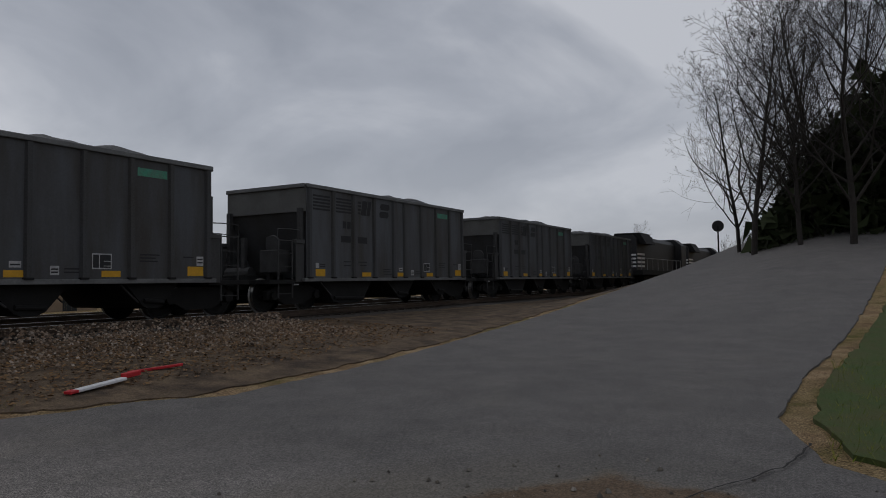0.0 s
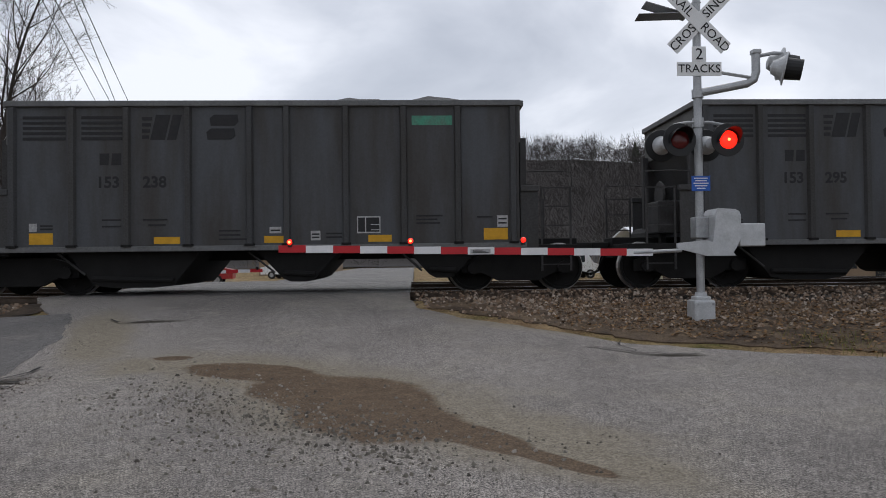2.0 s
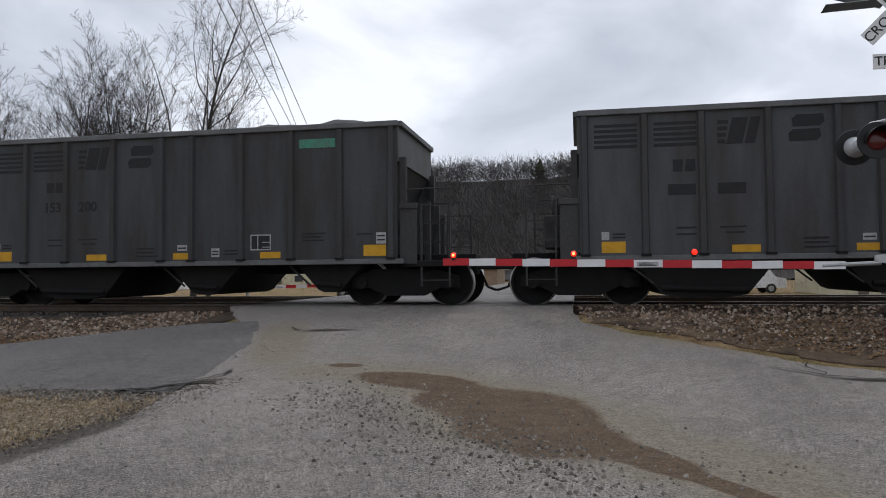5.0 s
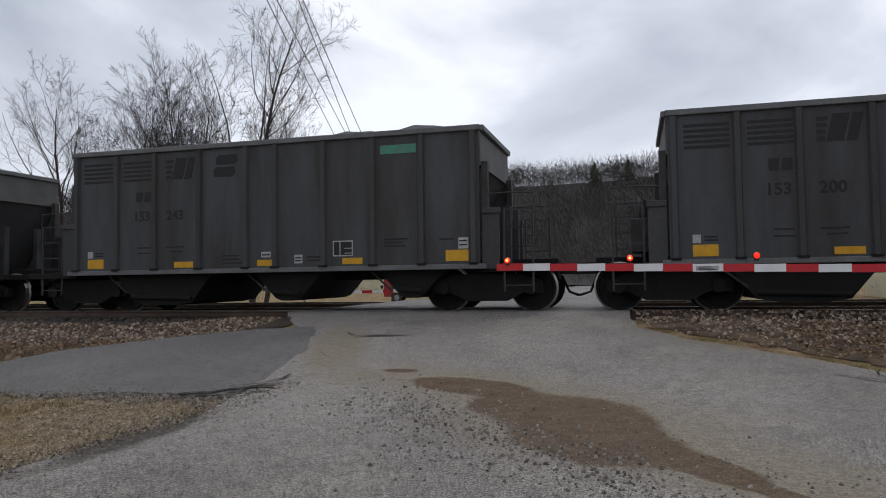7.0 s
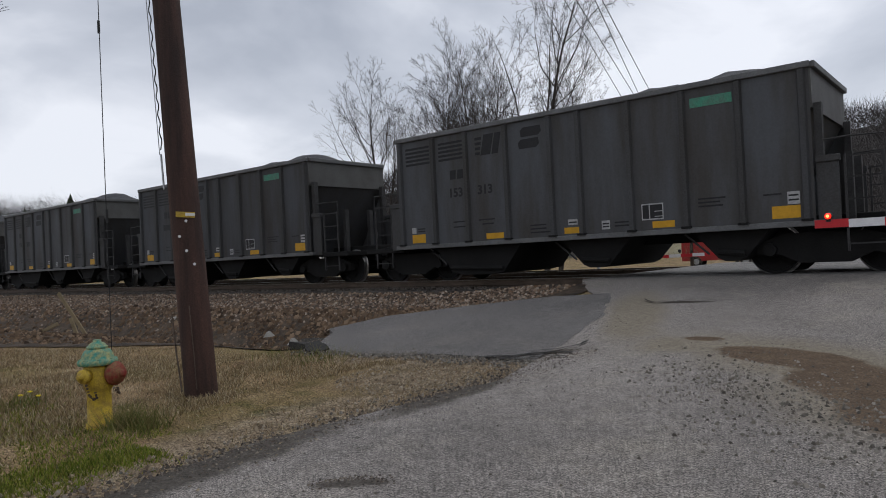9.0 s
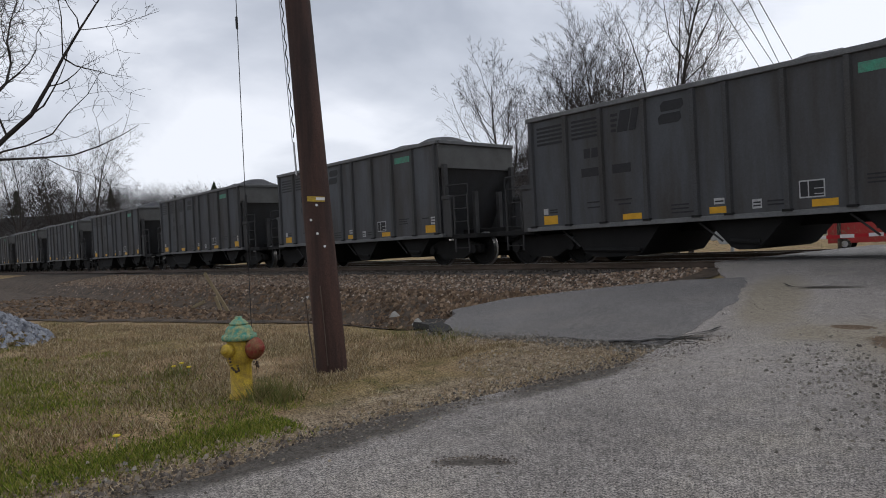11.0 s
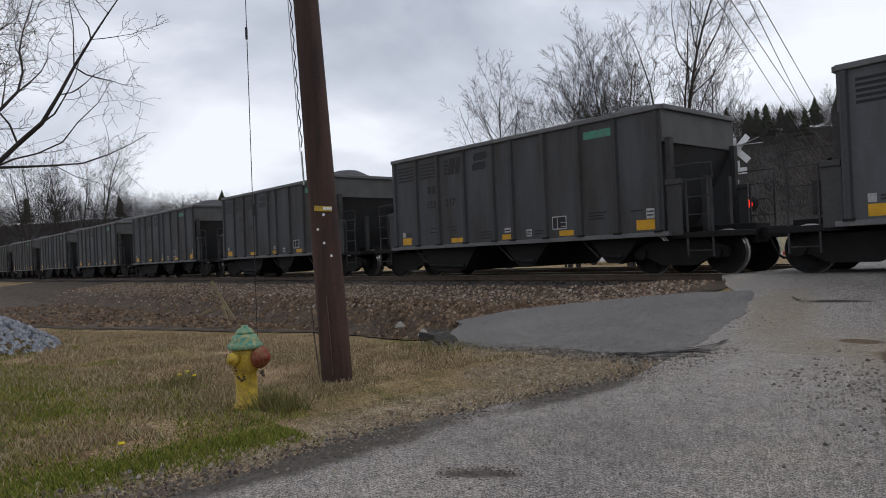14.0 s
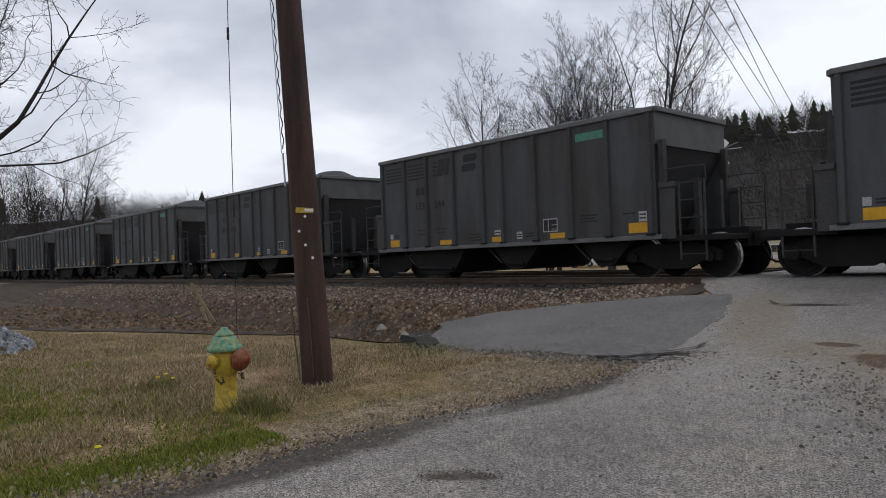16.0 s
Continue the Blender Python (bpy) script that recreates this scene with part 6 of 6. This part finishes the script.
def build_clutter():
    # broken barrier board and red strips lying in the dirt
    b = new("broken_barrier")
    b.matrix_basis = pose(8.3, 8.75, land_z(8.3, 8.75) + 0.05, 0, -3, 12)
    part("board", boxm(-0.45, 0.40, -0.06, 0.06, 0, 0.04, 0.01), M["gate_white"], b, "white striped board")
    part("board_end", boxm(-0.58, -0.45, -0.062, 0.062, 0.0, 0.042, 0.01), M["gate_red"], b, "red board end")
    part("strip", boxm(0.40, 0.7, -0.04, 0.06, 0.02, 0.09, 0.01), M["gate_red"], b, "red broken strip")
    tagged(b, "broken white and red barrier board lying in the dirt", "barrier")
    r = part("red_strip", boxm(-0.5, 0.4, -0.03, 0.03, 0, 0.04, 0.008), M["gate_red"])
    r.matrix_basis = pose(9.6, 9.25, land_z(9.6, 9.25) + 0.03, 0, -2, -8)
    tagged(r, "thin red broken strip on the ground", "debris")
    # leaning stakes and planks on the embankment
    wood = mat("weathered_plank", (0.28, 0.22, 0.13), 0.9, 0, 0.3, 5, 40, 0.3)
    for x, y, rx, ry, rz, l in ((-18.3, 8.2, 0, -38, 20, 1.6), (-17.6, 7.6, 0, -24, 20, 0.5), (-22.5, 8.4, 0, 70, 20, 1.1)):
        s = part("plank", boxm(-0.05, 0.05, -0.02, 0.02, -0.1, l, 0.006), wood)
        s.matrix_basis = pose(x, y, land_z(x, y), rx, ry, rz)
        tagged(s, "weathered wooden plank leaning on the embankment", "plank")
    # near-black slabs stand in for the shaded hollow under the broken apron edge
    slab = mat("undercut_shade_asphalt", (0.05, 0.047, 0.043), 0.95, 0, 0.4, 6, 50, 0.5)
    rng = random.Random(31)
    for x, y, r, tilt, turn in ((-9.15, 7.75, 0.42, 14, 20), (-9.55, 8.25, 0.36, -18, 70), (-8.75, 7.35, 0.34, 10, 130), (-9.9, 8.0, 0.25, 25, 200), (-8.35, 7.12, 0.22, 16, 30)):
        bm = bmesh.new()
        prism(bm, [(r * rng.uniform(0.7, 1.15) * math.cos(q * 0.898), r * rng.uniform(0.6, 1.0) * math.sin(q * 0.898)) for q in range(7)], 2, -0.04, 0.05)
        o = part("asphalt_chunk", bm, slab)
        o.matrix_basis = pose(x, y, land_z(x, y) + (0.05 if r > 0.2 else 0.03), tilt, tilt * 0.4, turn)
        tagged(o, "broken slab of asphalt at the apron's edge, coloured dark for the shade under its lip", "rubble")
    yel = mat("dandelion_yellow", (0.65, 0.5, 0.02), 0.8, 0, 0.1, 5, 40, 0.0)
    for x, y in ((-8.4, 3.0), (-8.2, 3.1), (-5.6, 1.55), (-8.55, 3.15)):
        f = new("wild_flower")
        f.matrix_basis = pose(x, y, land_z(x, y))
        part("stem", tube(bmesh.new(), [(0, 0, 0), (0.01, 0, 0.1)], 0.004, 5), M["hyd_green"], f)
        part("blossom", lathe(bmesh.new(), [(0.012, 0.095), (0.03, 0.105), (0.02, 0.115)], (0.01, 0, 0), "z", 9), yel, f)
        tagged(f, "small yellow wild flower in the grass", "flower")


def build_car():
    """The grey car beside which the view is held; x ahead, y to its left side."""
    paint = mat("grey_car_paint", (0.36, 0.35, 0.335), 0.2, 0.4, 0.06, 2, 40, 0.0, spec=0.6)
    glass = mat("car_glass", (0.02, 0.022, 0.025), 0.05, 0, 0.0, 2, 20, 0.0, spec=0.6)
    c = new("car")
    bm = bmesh.new()
    n, k = 14, 12
    rows = []
    for i in range(n + 1):
        x = 0.12 + 2.73 * i / n
        row = []
        for j in range(k + 1):
            f = j / k
            y = -1.56 + 1.40 * f
            z = 0.84 - 0.10 * (i / n) ** 2.5 - 0.05 * (2 * f - 1) ** 4 + 0.02 * math.cos(math.pi * (2 * f - 1))
            row.append(bm.verts.new((x, y, z)))
        rows.append(row)
    for a, b in zip(rows, rows[1:]):
        for j in range(k):
            bm.faces.new((a[j], b[j], b[j + 1], a[j + 1]))
    bmesh.ops.solidify(bm, geom=bm.faces[:], thickness=0.02)
    part("hood", bm, paint, c, smooth=True)
    for s in (0, 1):
        def fy(v):
            return v if s == 0 else -1.72 - v
        bm = bmesh.new()
        prof = [(0.30, 0.0), (0.62, 0.03), (0.74, 0.02), (0.81, -0.05), (0.825, -0.14)]
        rows = []
        for i in range(13):
            x = 0.55 + 2.30 * i / 12
            rows.append([bm.verts.new((x, fy(y - 0.10 * (i / 12) ** 4), z - (0.10 * (i / 12) ** 2.5 if z > 0.7 else 0) + (0.16 * max(0, 1 - ((x - 2.05) / 0.4) ** 2) ** 0.5 if z < 0.5 and abs(x - 2.05) < 0.4 else 0))) for z, y in prof])
        for a, b in zip(rows, rows[1:]):
            for j in range(4):
                bm.faces.new((a[j], b[j], b[j + 1], a[j + 1]))
        bmesh.ops.solidify(bm, geom=bm.faces[:], thickness=0.015)
        part("fender", bm, paint, c, smooth=True)
        part("door", boxm(-2.2, 0.53, min(fy(0), fy(-0.06)), max(fy(0), fy(-0.06)), 0.3, 0.93, 0.03), paint, c)
        for x in (2.05, -1.55):
            cy = -0.03 if s == 0 else -1.47
            w = part("wheel", lathe(bmesh.new(), [(0.25, cy - 0.2), (0.33, cy - 0.18), (0.33, cy - 0.02), (0.25, cy)], (x, 0, 0.33), "y", 24), M["lamp_black"], c)
            ry = cy + 0.004 if s == 0 else cy - 0.204
            part("rim", lathe(bmesh.new(), [(0.24, ry - 0.004), (0.22, ry + 0.004), (0.05, ry + 0.002)], (x, 0, 0.33), "y", 18), M["galv"], w)
        part("side_window", prism(bmesh.new(), [(0.05, 0.95), (-0.60, 1.41), (-2.1, 1.41), (-2.3, 0.95)], 1, fy(-0.18) - 0.01, fy(-0.18) + 0.01), glass, c)
    part("floor_pan", boxm(-2.3, 2.6, -1.55, -0.17, 0.25, 0.32, 0.02), M["black_steel"], c)
    part("bumper", boxm(2.80, 2.92, -1.5, -0.22, 0.3, 0.68, 0.05), paint, c)
    part("windshield", prism(bmesh.new(), [(0.10, 0.97), (0.14, 0.97), (-0.62, 1.43), (-0.66, 1.43)], 1, -1.52, -0.20), glass, c)
    part("roof", boxm(-2.4, -0.6, -1.45, -0.27, 1.42, 1.47, 0.03), paint, c)
    part("rear_deck", boxm(-2.6, -2.0, -1.6, -0.12, 0.3, 1.0, 0.08), paint, c)
    bm = bmesh.new()
    lathe(bm, [(0.03, 0.09), (0.09, 0.075), (0.12, 0.03), (0.125, -0.03), (0.115, -0.05), (0.10, -0.045)], (0, 0, 0), "x", 48)
    for v in bm.verts:
        v.co *= 0.62
    m = part("mirror_housing", bm, M["lamp_black"], c, "black door mirror housing", True)
    m.matrix_basis = pose(0.45, 0.15, 1.176, 0, 0, 0)
    bm = bmesh.new()
    lathe(bm, [(0.127, -0.034), (0.131, -0.045), (0.124, -0.054), (0.118, -0.05)], (0, 0, 0), "x", 48)
    for v in bm.verts:
        v.co *= 0.62
    part("mirror_rim", bm, M["lamp_black"], m)
    part("mirror_stalk", boxm(-0.02, 0.02, -0.22, -0.05, -0.05, -0.02, 0.008), M["lamp_black"], m)
    return tagged(c, "grey car with glossy hood and a black door mirror", "car")


def build_line_signal():
    s = new("railway_signal")
    s.matrix_basis = pose(70, 9.6, land_z(70, 9.6))
    part("mast", tube(bmesh.new(), [(0, 0, 0), (0, 0, 3.2)], 0.07, 10), M["black_steel"], s)
    part("target_disc", lathe(bmesh.new(), [(0.50, -0.03), (0.52, 0), (0.50, 0.03)], (0, 0, 3.2), "x", 24), M["lamp_black"], s)
    tagged(s, "dark railway signal target on a mast", "railway signal")


build_ground()
build_roads()
build_track(CY, "near track")
build_track(19.15, "far track")
build_crossing()
build_signals()
build_pole()
build_hydrant()
build_train()
build_trees()
build_hills()
leafy_mass()
build_town()
build_wires()
build_clutter()
build_line_signal()
CAR = build_car()
build_stones()
build_grass()


def run_at(t):
    for (a, x), (b, y) in zip(RUN, RUN[1:]):
        if t <= b:
            return x + (y - x) * (t - a) / (b - a)
    return RUN[-1][1]


def motions():
    for k, car in TRAIN.items():
        off = {"loco": 8 * PITCH + 0.2, "loco2": 8 * PITCH + 22.0}.get(k)
        if off is None:
            off = -k * PITCH
        walk(car, [(t, pose(x + off, CY, RAIL)) for t, x in RUN])
        if k in range(-4, 8):
            for tr in car.children:
                for w in tr.children:
                    if w.name.startswith("wheelset"):
                        p = w.location.copy()
                        walk(w, [(0.1 * i, pose(p.x, p.y, p.z, 0, math.degrees(run_at(0.1 * i) / 0.457), 0)) for i in range(161)])

    walk(CAR, [(0.0, pose(1.65, -0.45, 0.03, 0, 0, 26)), (0.1, pose(0.85, -0.52, 0.03, 0, 0, 26)), (0.3, pose(0.38, -0.58, 0.03, 0, 0, 26)), (0.5, pose(0.42, -0.42, 0.03, 0, 0, 26)), (0.7, pose(0.26, -0.18, 0.03, 0, 0, 26)), (1.0, pose(0, 0, 0.03, 0, 0, 26)), (1.5, pose(0, 0, 0.03, 0, 0, 26)), (16.0, pose(0, 0, 0.03, 0, 0, 26))])


motions()
